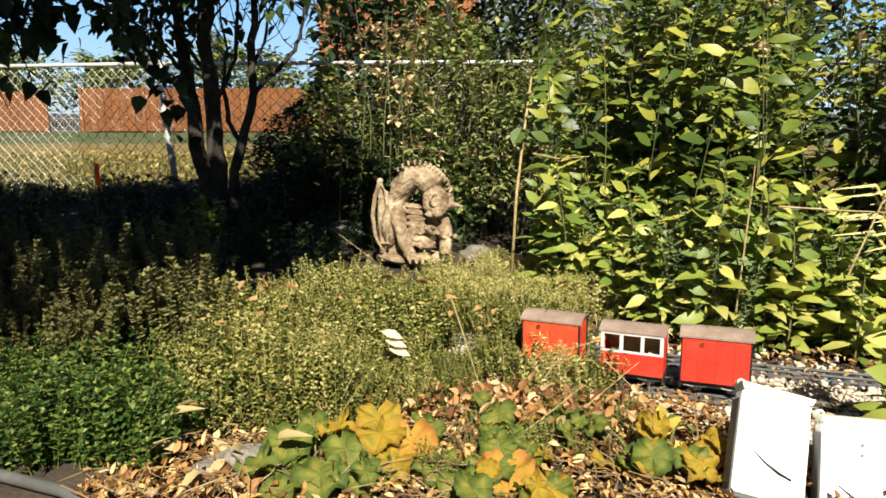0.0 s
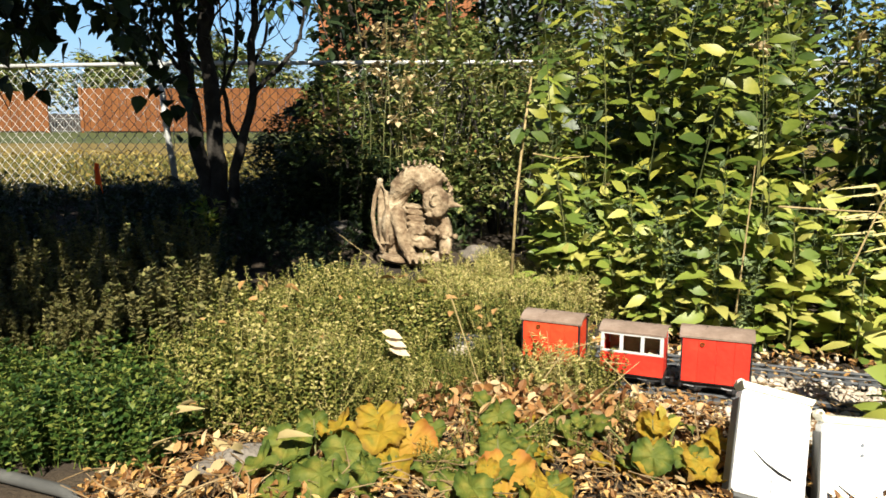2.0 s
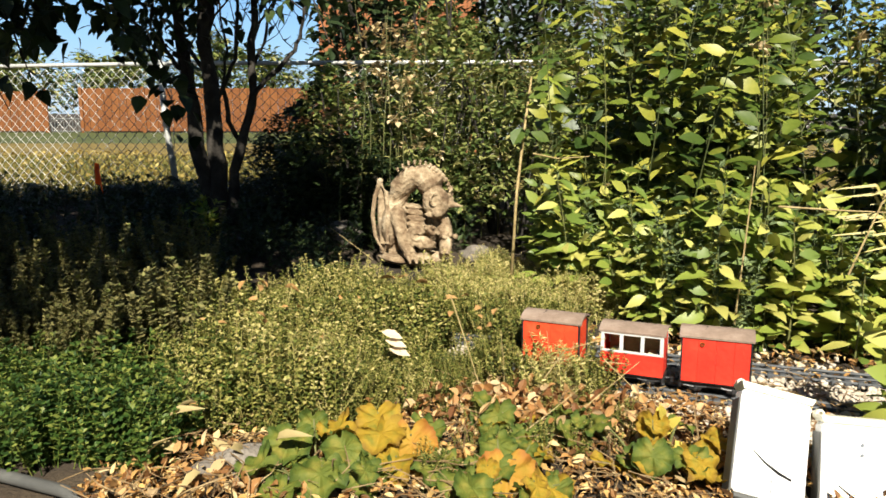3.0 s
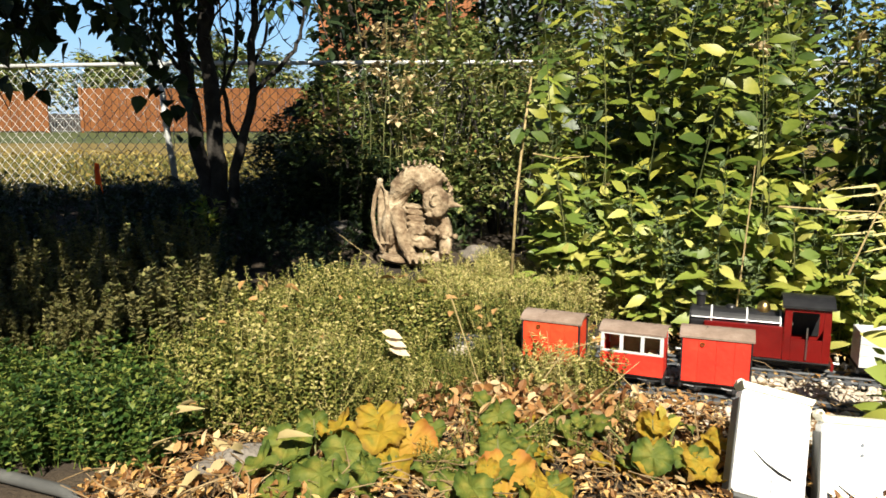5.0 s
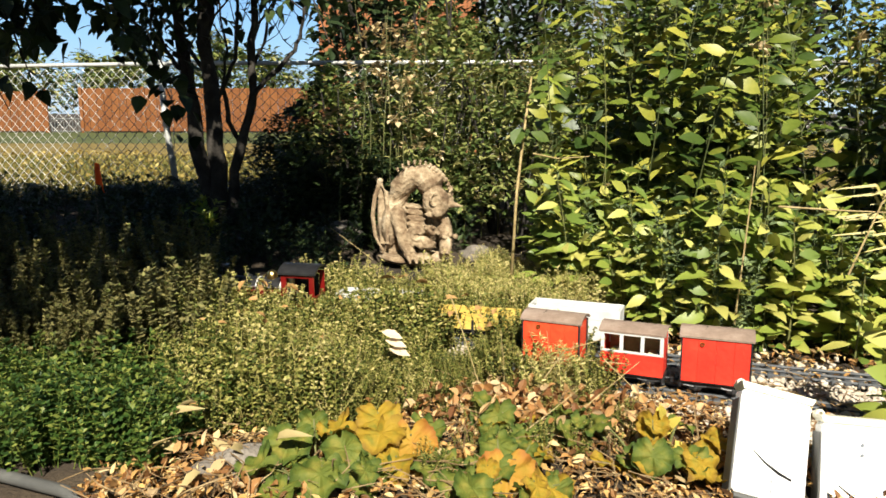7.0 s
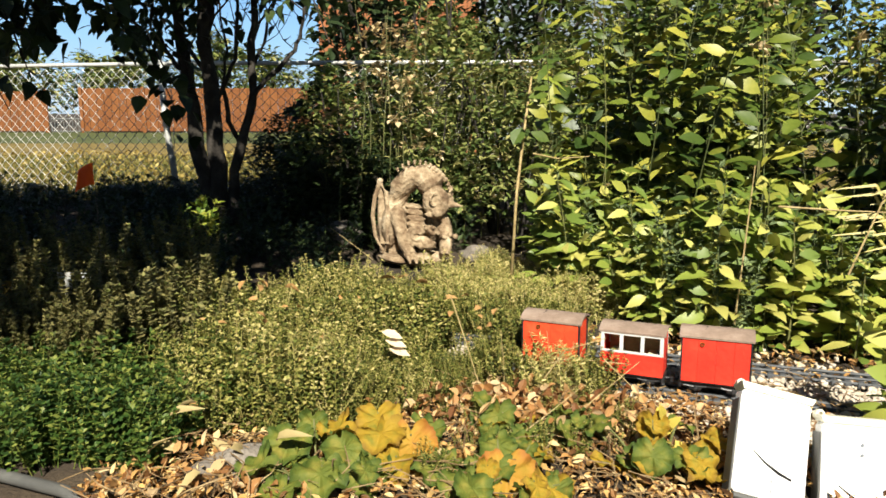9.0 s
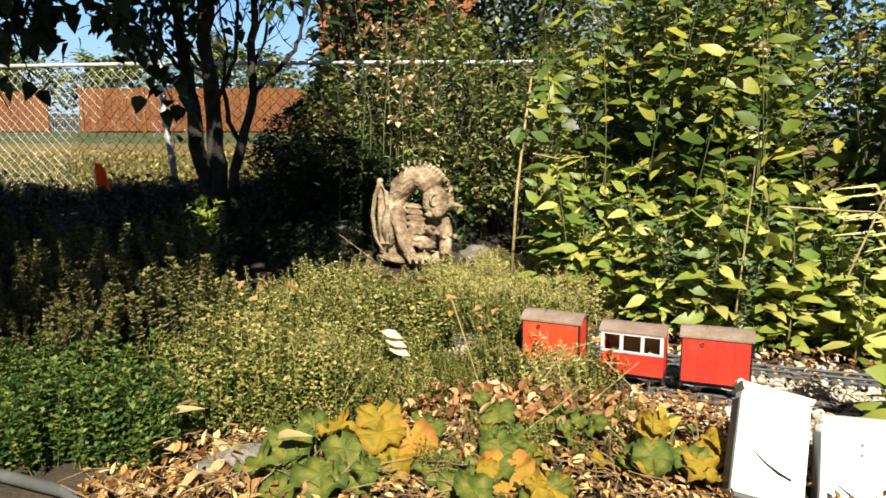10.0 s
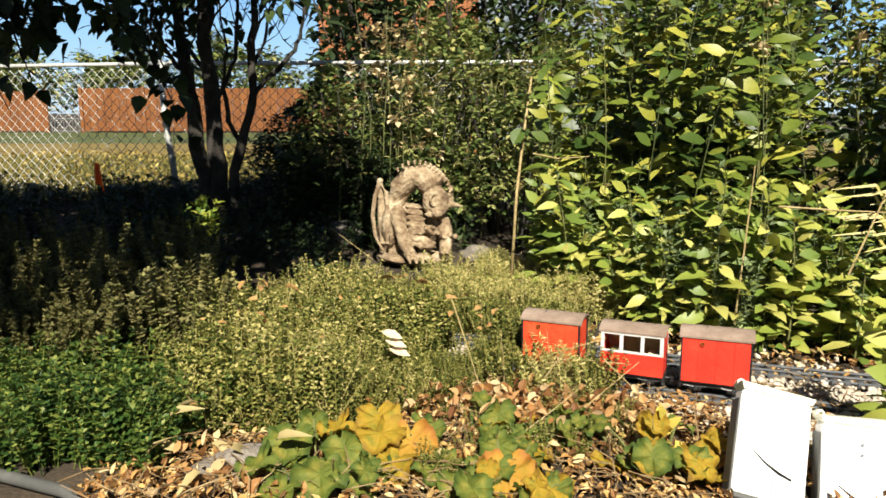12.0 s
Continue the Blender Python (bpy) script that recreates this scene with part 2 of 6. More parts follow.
# ---- mesh building ----
class Geo:
    def __init__(self):
        self.v, self.f = [], []

    def add(self, verts, faces):
        n = len(self.v)
        self.v += [tuple(p) for p in verts]
        self.f += [tuple(i + n for i in q) for q in faces]
        return self

    def box(self, x0, x1, y0, y1, z0, z1, b=0.0, m=None):
        """A box with bevelled upright and lying edges."""
        b = min(b, (x1 - x0) / 3, (y1 - y0) / 3, (z1 - z0) / 3)
        if b <= 0:
            vs = [(x, y, z) for z in (z0, z1) for x, y in ((x0, y0), (x1, y0), (x1, y1), (x0, y1))]
            fs = [(3, 2, 1, 0), (4, 5, 6, 7), (0, 1, 5, 4), (1, 2, 6, 5), (2, 3, 7, 6), (3, 0, 4, 7)]
        else:
            def ring(e, z):
                a = [(x0 + e, y0 + b), (x0 + b, y0 + e), (x1 - b, y0 + e), (x1 - e, y0 + b), (x1 - e, y1 - b), (x1 - b, y1 - e), (x0 + b, y1 - e), (x0 + e, y1 - b)]
                return [(x, y, z) for x, y in a]
            vs = ring(b, z0) + ring(0, z0 + b) + ring(0, z1 - b) + ring(b, z1)
            fs = [tuple(range(7, -1, -1)), tuple(range(24, 32))]
            for k in range(3):
                fs += [(8 * k + i, 8 * k + (i + 1) % 8, 8 * k + 8 + (i + 1) % 8, 8 * k + 8 + i) for i in range(8)]
        if m is not None:
            vs = [m @ Vector(p) for p in vs]
        return self.add(vs, fs)

    def tube(self, pts, rads, n=6):
        pts = [Vector(p) for p in pts]
        if not isinstance(rads, (list, tuple)):
            rads = [rads] * len(pts)
        vs, fs = [], []
        for i, p in enumerate(pts):
            d = (pts[min(i + 1, len(pts) - 1)] - pts[max(i - 1, 0)]).normalized()
            ref = Vector((0, 0, 1)) if abs(d.z) < 0.9 else Vector((0, 1, 0))
            a = d.cross(ref).normalized()
            c = d.cross(a)
            for k in range(n):
                w = 2 * math.pi * k / n
                vs.append(p + (a * math.cos(w) + c * math.sin(w)) * rads[i])
        for i in range(len(pts) - 1):
            fs += [(i * n + k, i * n + (k + 1) % n, (i + 1) * n + (k + 1) % n, (i + 1) * n + k) for k in range(n)]
        fs += [tuple(range(n - 1, -1, -1)), tuple(range((len(pts) - 1) * n, len(pts) * n))]
        return self.add(vs, fs)

    def leaf(self, base, d, up, length, width, fold=0.25, droop=0.25, shape=(0.75, 1.0, 0.6)):
        base, d = Vector(base), Vector(d).normalized()
        side = d.cross(Vector(up))
        if side.length < 1e-4:
            side = d.cross(Vector((1, 0.1, 0)))
        side.normalize()
        up = side.cross(d)
        vs = [base]
        for t, w in zip((0.25, 0.52, 0.78), shape):
            c = base + d * length * t - up * droop * length * t * t
            o = side * width * 0.5 * w
            l = up * fold * width * 0.5 * w
            vs += [c - o + l, c, c + o + l]
        vs.append(base + d * length - up * droop * length)
        fs = [(0, 2, 1), (0, 3, 2), (1, 2, 5, 4), (2, 3, 6, 5), (4, 5, 8, 7), (5, 6, 9, 8), (7, 8, 10), (8, 9, 10)]
        return self.add(vs, fs)

    def blob(self, c, r, m=None, rough=0.0, n=8, rings=6):
        """A rounded lump, with uneven skin."""
        vs, fs = [], []
        r = Vector(r)
        for i in range(rings + 1):
            th = math.pi * i / rings
            for k in range(n):
                ph = 2 * math.pi * k / n
                p = Vector((math.sin(th) * math.cos(ph), math.sin(th) * math.sin(ph), math.cos(th)))
                s = 1 + rough * noise.noise(p * 1.7 + Vector(c) * 9)
                q = Vector((p.x * r.x, p.y * r.y, p.z * r.z)) * s
                vs.append(Vector(c) + ((m @ q) if m is not None else q))
        for i in range(rings):
            fs += [(i * n + k, (i + 1) * n + k, (i + 1) * n + (k + 1) % n, i * n + (k + 1) % n) for k in range(n)]
        return self.add(vs, fs)

    def ring(self, c, axis, r0, r1, depth, n=16):
        """A flat-sided ring or, with r0 = 0, a disc."""
        c, ax = Vector(c), Vector(axis).normalized()
        a = ax.orthogonal().normalized()
        b = ax.cross(a)
        vs, fs = [], []
        for z in (-depth / 2, depth / 2):
            for r in (r0, r1):
                for k in range(n):
                    w = 2 * math.pi * k / n
                    vs.append(c + ax * z + (a * math.cos(w) + b * math.sin(w)) * r)
        for k in range(n):
            j = (k + 1) % n
            fs += [(k, n + k, n + j, j), (2 * n + k, 2 * n + j, 3 * n + j, 3 * n + k), (n + k, 3 * n + k, 3 * n + j, n + j), (k, j, 2 * n + j, 2 * n + k)]
        return self.add(vs, fs)

    def mesh(self, name, material, smooth=False):
        me = bpy.data.meshes.new(name)
        me.from_pydata(self.v, [], self.f)
        me.materials.append(material)
        if smooth:
            me.polygons.foreach_set("use_smooth", [True] * len(me.polygons))
        me.update()
        return me


def part(name, geo, material, parent=None, label="", smooth=False):
    ob = new(name, geo.mesh(name, material, smooth))
    ob.parent = parent
    if label:
        ob["label"] = label
    return ob


def thing(name, label, category, group="", m=None):
    ob = new(name)
    ob.empty_display_size = 0.05
    if m is not None:
        ob.matrix_basis = m
    return tagged(ob, label, category, group)


def scatter(name, templates, placed, material, smooth=False):
    """One mesh out of many transformed copies of a few templates."""
    arr = [(np.array(g.v, dtype=float), g.f) for g in templates]
    vs, fs, n = [], [], 0
    for i, m in placed:
        v, f = arr[i]
        a = np.array(m)
        vs.append(v @ a[:3, :3].T + a[:3, 3])
        fs += [tuple(k + n for k in q) for q in f]
        n += len(v)
    me = bpy.data.meshes.new(name)
    me.from_pydata(np.concatenate(vs).tolist(), [], fs)
    me.materials.append(material)
    if smooth:
        me.polygons.foreach_set("use_smooth", [True] * len(me.polygons))
    me.update()
    return new(name, me)


U = random.uniform


def placed_at(x, y, z, s=1.0, tilt=8):
    return pose(x, y, z, U(-tilt, tilt), U(-tilt, tilt), U(0, 360)) @ Matrix.Diagonal((s, s, s, 1))


def around(a, el):
    return Vector((math.cos(a) * math.cos(el), math.sin(a) * math.cos(el), math.sin(el)))


class Line:
    """A smooth line through plan points, read by its length from the first one."""
    def __init__(self, pts):
        p = [Vector(q) for q in pts]
        self.p = []
        for i in range(len(p) - 1):
            a, b, c, d = p[max(i - 1, 0)], p[i], p[i + 1], p[min(i + 2, len(p) - 1)]
            for k in range(20):
                t = k / 20
                self.p.append(0.5 * ((2 * b) + (c - a) * t + (2 * a - 5 * b + 4 * c - d) * t * t + (3 * b - a - 3 * c + d) * t ** 3))
        self.p.append(p[-1])
        self.s = [0.0]
        for a, b in zip(self.p, self.p[1:]):
            self.s.append(self.s[-1] + (b - a).length)

    def at(self, s):
        s = min(max(s, 0), self.s[-1])
        x = float(np.interp(s, self.s, [q.x for q in self.p]))
        y = float(np.interp(s, self.s, [q.y for q in self.p]))
        return Vector((x, y))

    def place(self, s, z, half=0.08):
        a, b = self.at(s - half), self.at(s + half)
        d = b - a
        c = (a + b) / 2
        return pose(c.x, c.y, z, 0, 0, math.degrees(math.atan2(d.y, d.x)))


# ---- ground, lawn, fence ----
def make_ground():
    g = Geo()
    nx, ny = 60, 60
    xs = [-400, -60, -15] + [-6 + 12 * i / nx for i in range(nx + 1)] + [15, 60, 400]
    ys = [-400, -40, -8] + [-2 + 10 * i / ny for i in range(ny + 1)] + [15, 60, 1500]
    for y in ys:
        for x in xs:
            inside = -6 < x < 6 and -2 < y < 6.6
            z = 0.025 * noise.noise(Vector((x * 1.5, y * 1.5, 0))) - 0.012 if inside else 0
            g.v.append((x, y, z))
    w = len(xs)
    g.f = [(j * w + i, j * w + i + 1, (j + 1) * w + i + 1, (j + 1) * w + i) for j in range(len(ys) - 1) for i in range(w - 1)]
    tagged(part("ground", g, M_SOIL, smooth=True), "dark garden soil with plant litter", "ground", kind="structure")
    g = Geo().add([(-60, 6.9, 0.004), (60, 6.9, 0.004), (60, 20, 0.004), (-60, 20, 0.004)], [(0, 1, 2, 3)])
    tagged(part("lawn", g, M_LAWN), "dry yellowed lawn beyond the fence", "lawn", kind="structure")
    g = Geo().add([(-80, 20, 0.006), (80, 20, 0.006), (80, 33, 0.006), (-80, 33, 0.006)], [(0, 1, 2, 3)])
    tagged(part("far_lawn", g, M_LAWN_GREEN), "greener strip of lawn before the board fence", "lawn", kind="structure")


def make_sky():
    g = Geo()
    for k in range(25):
        a = radians(30 + 5 * k)
        for z in (-5, 40, 100, 220):
            g.v.append((700 * math.cos(a), 700 * math.sin(a), z))
    g.f = [(4 * k + j, 4 * k + 4 + j, 4 * k + 5 + j, 4 * k + 1 + j) for k in range(24) for j in range(3)]
    tagged(part("backdrop", g, M_SKY), "clear blue sky in the distance", "sky", kind="structure")


FENCE = [(-7.5, 8.2), (-2.40, 6.95), (1.2, 6.75), (5.5, 6.5)]


def make_wire_fence():
    top = thing("chain_link_fence", "galvanised chain-link fence with top rail and posts", "fence")
    line = [Vector(p) for p in FENCE]
    part("top_rail", Geo().tube([(p.x, p.y, 1.21) for p in line], 0.018, 8), M_GALV, top, smooth=True)
    for k, (p, lean) in enumerate(zip(line, (0, 0.08, 0, 0))):
        g = Geo().tube([(p.x, p.y, 0), (p.x - lean, p.y, 0.7), (p.x - lean * 1.3, p.y, 1.24)], 0.028, 10)
        g.blob((p.x - lean * 1.3, p.y, 1.25), (0.034, 0.034, 0.03))
        part("post", g, M_GALV, top, smooth=True)
    pitch = 0.098
    for a, b in zip(line, line[1:]):
        g = Geo()
        d = b - a
        n = int(d.length / pitch)
        rows = 23
        for i in range(n + 1):
            for sgn in (1,):
                pts = []
                for k in range(rows + 1):
                    s = i * pitch + (pitch / 2 if k % 2 else 0)
                    q = a + d * min(s / d.length, 1)
                    off = 0.004 * (1 if k % 2 else -1)
                    pts.append((q.x, q.y - 0.03 + off, 0.04 + k * pitch / 2))
                g.tube(pts, 0.0037, 4)
                pts2 = []
                for k in range(rows + 1):
                    s = i * pitch - (pitch / 2 if k % 2 else 0)
                    q = a + d * min(max(s, 0) / d.length, 1)
                    pts2.append((q.x, q.y - 0.036, 0.04 + k * pitch / 2))
                g.tube(pts2, 0.0037, 4)
        part("wire_mesh", g, M_GALV, top)


def make_board_fence():
    def run(x0, x1, y, z1, label):
        top = thing("board_fence", label, "fence", "board fences", pose(0, y, 0))
        board = Geo().box(-0.145, 0.145, -0.02, 0.02, 0.05, z1, 0.01).mesh("board", M_REDWOOD)
        x = x0
        while x < x1:
            ob = new("board", board)
            ob.parent = top
            ob.location = (x + 0.15, random.uniform(-0.01, 0.01), 0)
            x += 0.3
        for z in (0.35, z1 - 0.25):
            part("rail", Geo().box(x0, x1, 0.025, 0.07, z - 0.05, z + 0.05), M_REDWOOD, top)
        x = x0
        while x <= x1 + 0.1:
            part("post", Geo().box(x - 0.07, x + 0.07, -0.09, -0.022, 0, z1 + 0.06, 0.01), M_REDWOOD, top)
            x += (x1 - x0) / max(1, round((x1 - x0) / 2.6))
    run(-22, -15.75, 31, 1.62, "red-brown board fence in sun beside a small gate")
    run(-14.35, 3.0, 31, 1.74, "long red-brown board fence across the lawn")
    top = thing("garden_gate", "low grey metal gate between board fences", "gate", m=pose(-15.05, 31.1, 0))
    g = Geo().tube([(-0.6, 0, 0.05), (-0.6, 0, 0.55), (0.6, 0, 0.55), (0.6, 0, 0.05), (-0.6, 0, 0.05)], 0.025)
    part("gate_frame", g, M_GATE, top)
    for i in range(9):
        part("bar", Geo().tube([(-0.48 + i * 0.12, 0, 0.06), (-0.48 + i * 0.12, 0, 0.54)], 0.014), M_GATE, top)


def make_shed():
    top = thing("garden_building", "orange-brown boarded building behind the fence", "building", m=pose(-0.75, 15, 0))
    z = 0.1
    while z < 3.5:
        part("siding_board", Geo().box(-1.6, 1.35, -0.03, 0.03, z, z + 0.19, 0.01), M_SHED, top)
        z += 0.2
    part("wall", Geo().box(-1.6, 1.35, 0.035, 2.4, 0, 3.68), M_SHED, top)
    part("corner_post", Geo().box(1.2, 1.42, -0.1, 0.03, 0, 3.7, 0.02), M_SHED, top)
    g = Geo().add([(-1.9, -0.35, 3.7), (1.7, -0.35, 3.7), (1.7, 1.2, 4.5), (-1.9, 1.2, 4.5), (-1.9, 2.8, 3.7), (1.7, 2.8, 3.7),
                   (-1.9, -0.35, 3.78), (1.7, -0.35, 3.78), (1.7, 1.2, 4.6), (-1.9, 1.2, 4.6), (-1.9, 2.8, 3.78), (1.7, 2.8, 3.78)],
                  [(0, 1, 2, 3), (3, 2, 5, 4), (6, 9, 8, 7), (9, 10, 11, 8), (0, 6, 7, 1), (4, 5, 11, 10), (1, 7, 8, 2), (2, 8, 11, 5), (0, 3, 9, 6), (3, 4, 10, 9)])
    part("roof", g, M_ROOF_DARK, top)
    top = thing("house", "grey-blue sided house far behind the garden", "house", m=pose(1.6, 19, 0))
    z = 0.1
    while z < 4.4:
        part("siding_board", Geo().box(-1.4, 7, -0.03, 0.03, z, z + 0.24, 0.01), M_PALEBLUE, top)
        z += 0.25
    part("wall", Geo().box(-1.4, 7, 0.035, 5, 0, 4.6), M_PALEBLUE, top)
    part("roof", Geo().box(-1.8, 7.4, -0.4, 5.4, 4.6, 4.8, 0.03), M_ROOF_DARK, top)


# ---- plants ----
def tall_plant(seed, h, size, low, gap=0.043, shoots=0.3):
    """An upright perennial: one stem with crossed pairs of long pointed leaves and short leafy side shoots."""
    random.seed(seed)
    st, lf = Geo(), []

    def one(*a):
        lf.append(Geo().leaf(*a))
    bend = Vector((U(-0.12, 0.12), U(-0.12, 0.05), 0)) * h

    def at(t):
        return Vector((bend.x * t * t, bend.y * t * t, h * t))
    st.tube([at(k / 6) for k in range(7)], [0.0034 * (1 - 0.6 * k / 6) for k in range(7)], 5)
    z, turn = 0.03 + low * h, U(0, 6)
    while z < h:
        t = z / h
        s = size * (0.8 + 0.45 * math.sin(math.pi * min(1, t * 0.9 + 0.1))) * U(0.65, 1.25)
        s *= 1.1 - 0.4 * t if h > 0.8 else 1.0
        for k in range(2):
            a = turn + math.pi * k + U(-0.35, 0.35)
            d = around(a, U(-0.35, 0.75))
            b = at(t) + d * 0.014
            one(b, d, Vector((U(-0.6, 0.5), U(-1.4, 0.0), 0.8)), s, s * U(0.38, 0.54), U(0.08, 0.3), U(0.05, 0.5))
        if random.random() < shoots and 0.15 < t < 0.9:
            a = U(0, 6.28)
            d = around(a, U(0.4, 0.9))
            q = at(t) + d * 0.11
            st.tube([at(t), at(t) + d * 0.06 + Vector((0, 0, 0.01)), q], [0.002, 0.0018, 0.0012], 4)
            for j in range(6):
                one(q - d * 0.03 * (j // 2), around(a + 1.57 * (j % 2 * 2 - 1) + U(-0.5, 0.5), U(-0.3, 0.7)), (U(-0.4, 0.4), U(-0.8, 0.1), 1), s * U(0.45, 0.75), s * U(0.24, 0.34), 0.2, U(0.1, 0.5))
        turn += math.pi / 2 + U(-0.25, 0.25)
        z += gap + 0.02 * random.random()
    # the growing tip, a rosette of upright young leaves
    for k in range(5):
        one(at(1.0), around(turn + 1.26 * k, U(0.3, 1.1)), (U(-0.3, 0.3), -0.4, 1), size * U(0.4, 0.6), size * 0.2, 0.4, 0.3)
    return st, lf


def hedge_front(x):
    return float(np.interp(x, [0.4, 0.6, 0.8, 1.0, 1.5, 2.5], [3.2, 2.92, 2.62, 2.46, 2.3, 2.12]))


def make_hedge():
    label = "tall leafy perennial with pointed yellow-green leaves"
    kinds = []
    for k in range(7):
        st, lf = tall_plant(100 + k, 1.28 + 0.09 * k, 0.102, 0.0)
        whole = Geo()
        for q in lf:
            whole.add(q.v, q.f)
        kinds.append((st.mesh("stem", M_STEM_DARK), [("foliage", whole.mesh("foliage", M_HEDGE, True))]))
    lows = []
    for k in range(5):
        st, lf = tall_plant(200 + k, 0.3 + 0.06 * k, 0.078, 0.0, 0.026, 0.0)
        lows.append((st.mesh("stem", M_STEM), [("leaf", q.mesh("leaf", M_HEDGE_LOWS[j % 4], True)) for j, q in enumerate(lf)]))

    def stand(pair, name, x, y, rz, s, lab, group):
        top = thing(name, lab, "plant", group, pose(x, y, 0.0, U(-4, 6), U(-5, 5), (rz % 110) - 55))
        top.scale = (s, s, s)
        new("stem", pair[0]).parent = top
        for nm, me in pair[1]:
            ob = new(nm, me)
            ob.parent = top
            if nm == "foliage":
                ob["kind"] = "stuff"
    random.seed(7)
    count = 0
    while count < 140:
        x, y = U(0.3, 2.7), U(2.4, 4.3)
        if y < hedge_front(x) + 0.14 or x < 0.5 + (0.0 if y < 3.7 else 0.2) or noise.noise(Vector((x * 3.2, y * 3.2, 9))) < -0.1 or abs(x / y - 0.509) < 0.016:
            continue
        stand(random.choice(kinds), "tall_perennial", x, y, U(0, 360), U(0.82, 1.06), label, "tall perennials behind the track")
        count += 1
    count = 0
    while count < 165:
        x = U(0.42, 2.1)
        y = hedge_front(x) + U(-0.06, 0.24)
        stand(random.choice(lows), "low_perennial", x, y, U(0, 360), U(0.65, 1.1), "low bushy perennial with bright lime-green leaves", "low perennials beside the track")
        count += 1
    near = []
    for k in range(2):
        st, lf = tall_plant(230 + k, 0.42, 0.098, 0.1)
        near.append((st.mesh("stem", M_STEM), [("leaf", q.mesh("leaf", M_HEDGE_LOWS[1 + j % 3], True)) for j, q in enumerate(lf)]))
    for k, (x, y, s) in enumerate(((1.01, 1.6, 0.62), (1.06, 1.68, 0.78))):
        stand(near[k % 2], "low_perennial", x, y, U(0, 360), s, "leafy perennial with large yellow-green leaves at the track", "low perennials beside the track")
    # a small grey-green herb grows among the tall stems
    small = [clump(240 + k, 9, 0.07, 0.62, leaf_len=0.038, gap=0.024, wide=0.45, el=(0.0, 0.8), spread=0.25) for k in range(2)]
    for k, (x, y, s) in enumerate(((0.78, 2.66, 0.85), (0.84, 2.62, 0.7), (0.98, 2.5, 0.95), (1.06, 2.46, 0.8), (1.3, 2.4, 0.7), (0.6, 2.95, 0.9), (0.95, 2.44, 0.55))):
        top = thing("bushy_herb", "bushy herb with small grey-green leaves among tall stems", "plant", "grey-green herbs", pose(x, y, 0, 0, 0, 77 * k))
        top.scale = (s, s, s)
        part("foliage", small[k % 2], M_GREYGREEN, top)["kind"] = "stuff"
    # arching strap-like blades
    top = thing("strap_grass", "tuft of long arching yellow strap-like blades", "plant", m=pose(1.5, 2.36, 0.0))
    for k in range(16):
        e = Vector((-U(0.12, 0.34), U(-0.2, 0.05), U(0.36, 0.58)))
        g = Geo()
        pts = [Vector((0.01 * (k % 4), 0, 0)), Vector((e.x * 0.2, e.y * 0.2, e.z * 0.7)), Vector((e.x * 0.55, e.y * 0.55, e.z * 1.02)), e]
        for a, b, w0, w1 in zip(pts, pts[1:], (0.004, 0.006, 0.005), (0.006, 0.005, 0.001)):
            sd = (b - a).cross(Vector((0, -1, 0.6))).normalized()
            g.add([a - sd * w0, a + sd * w0, b + sd * w1, b - sd * w1, (a + b) / 2 + Vector((0, 0.003, -0.003))], [(0, 1, 2, 3), (0, 4, 1), (2, 4, 3)])
        part("blade", g, M_GRASSBLADE, top)
    # dry stalks leaning across the leaves
    for pts in (((1.02, 2.32, 0.50), (1.2, 2.3, 0.49), (1.36, 2.28, 0.485)), ((0.95, 2.42, 0.1), (0.96, 2.4, 0.4), (0.965, 2.38, 0.62)), ((1.22, 2.26, 0.3), (1.3, 2.27, 0.5), (1.36, 2.28, 0.66)), ((0.36, 3.1, 0.62), (0.46, 3.08, 0.6), (0.58, 3.06, 0.61))):
        tagged(part("dry_straw", Geo().tube(pts, [0.003, 0.0026, 0.0016], 5), M_STRAW), "thin bleached dry stalk among leaves", "stalk", "dry stalks")
    # papery seed heads on thin stems
    for k, (x, y, z) in enumerate(((1.22, 3.0, 1.19), (1.58, 3.0, 1.05), (0.6, 3.0, 1.22), (0.7, 3.6, 1.2), (1.1, 2.75, 1.0))):
        top = thing("seed_head", "papery pale brown seed head on a thin stem", "plant", "papery seed heads", pose(x, y, 0))
        part("stem", Geo().tube([(0.05, 0.03, -0.02), (0.03, 0.0, z * 0.6), (0, 0, z)], [0.0022, 0.0018, 0.0014], 5), M_STEM, top)
        g = Geo()
        for j in range(14):
            d = around(U(0, 6.28), U(-0.6, 1.5))
            g.leaf(Vector((0, 0, z)) + d * 0.006, d, (U(-1, 1), U(-1, 1), 1), U(0.025, 0.04), 0.02, 0.4, 0.4)
        part("flower_head", g, M_BLOOM, top)
    for x, y, s in ((1.07, 1.70, 0.5), (1.04, 1.66, 0.35)):
        stand(lows[3], "low_perennial", x, y, U(0, 360), s, "low bushy perennial with bright lime-green leaves", "low perennials beside the track")


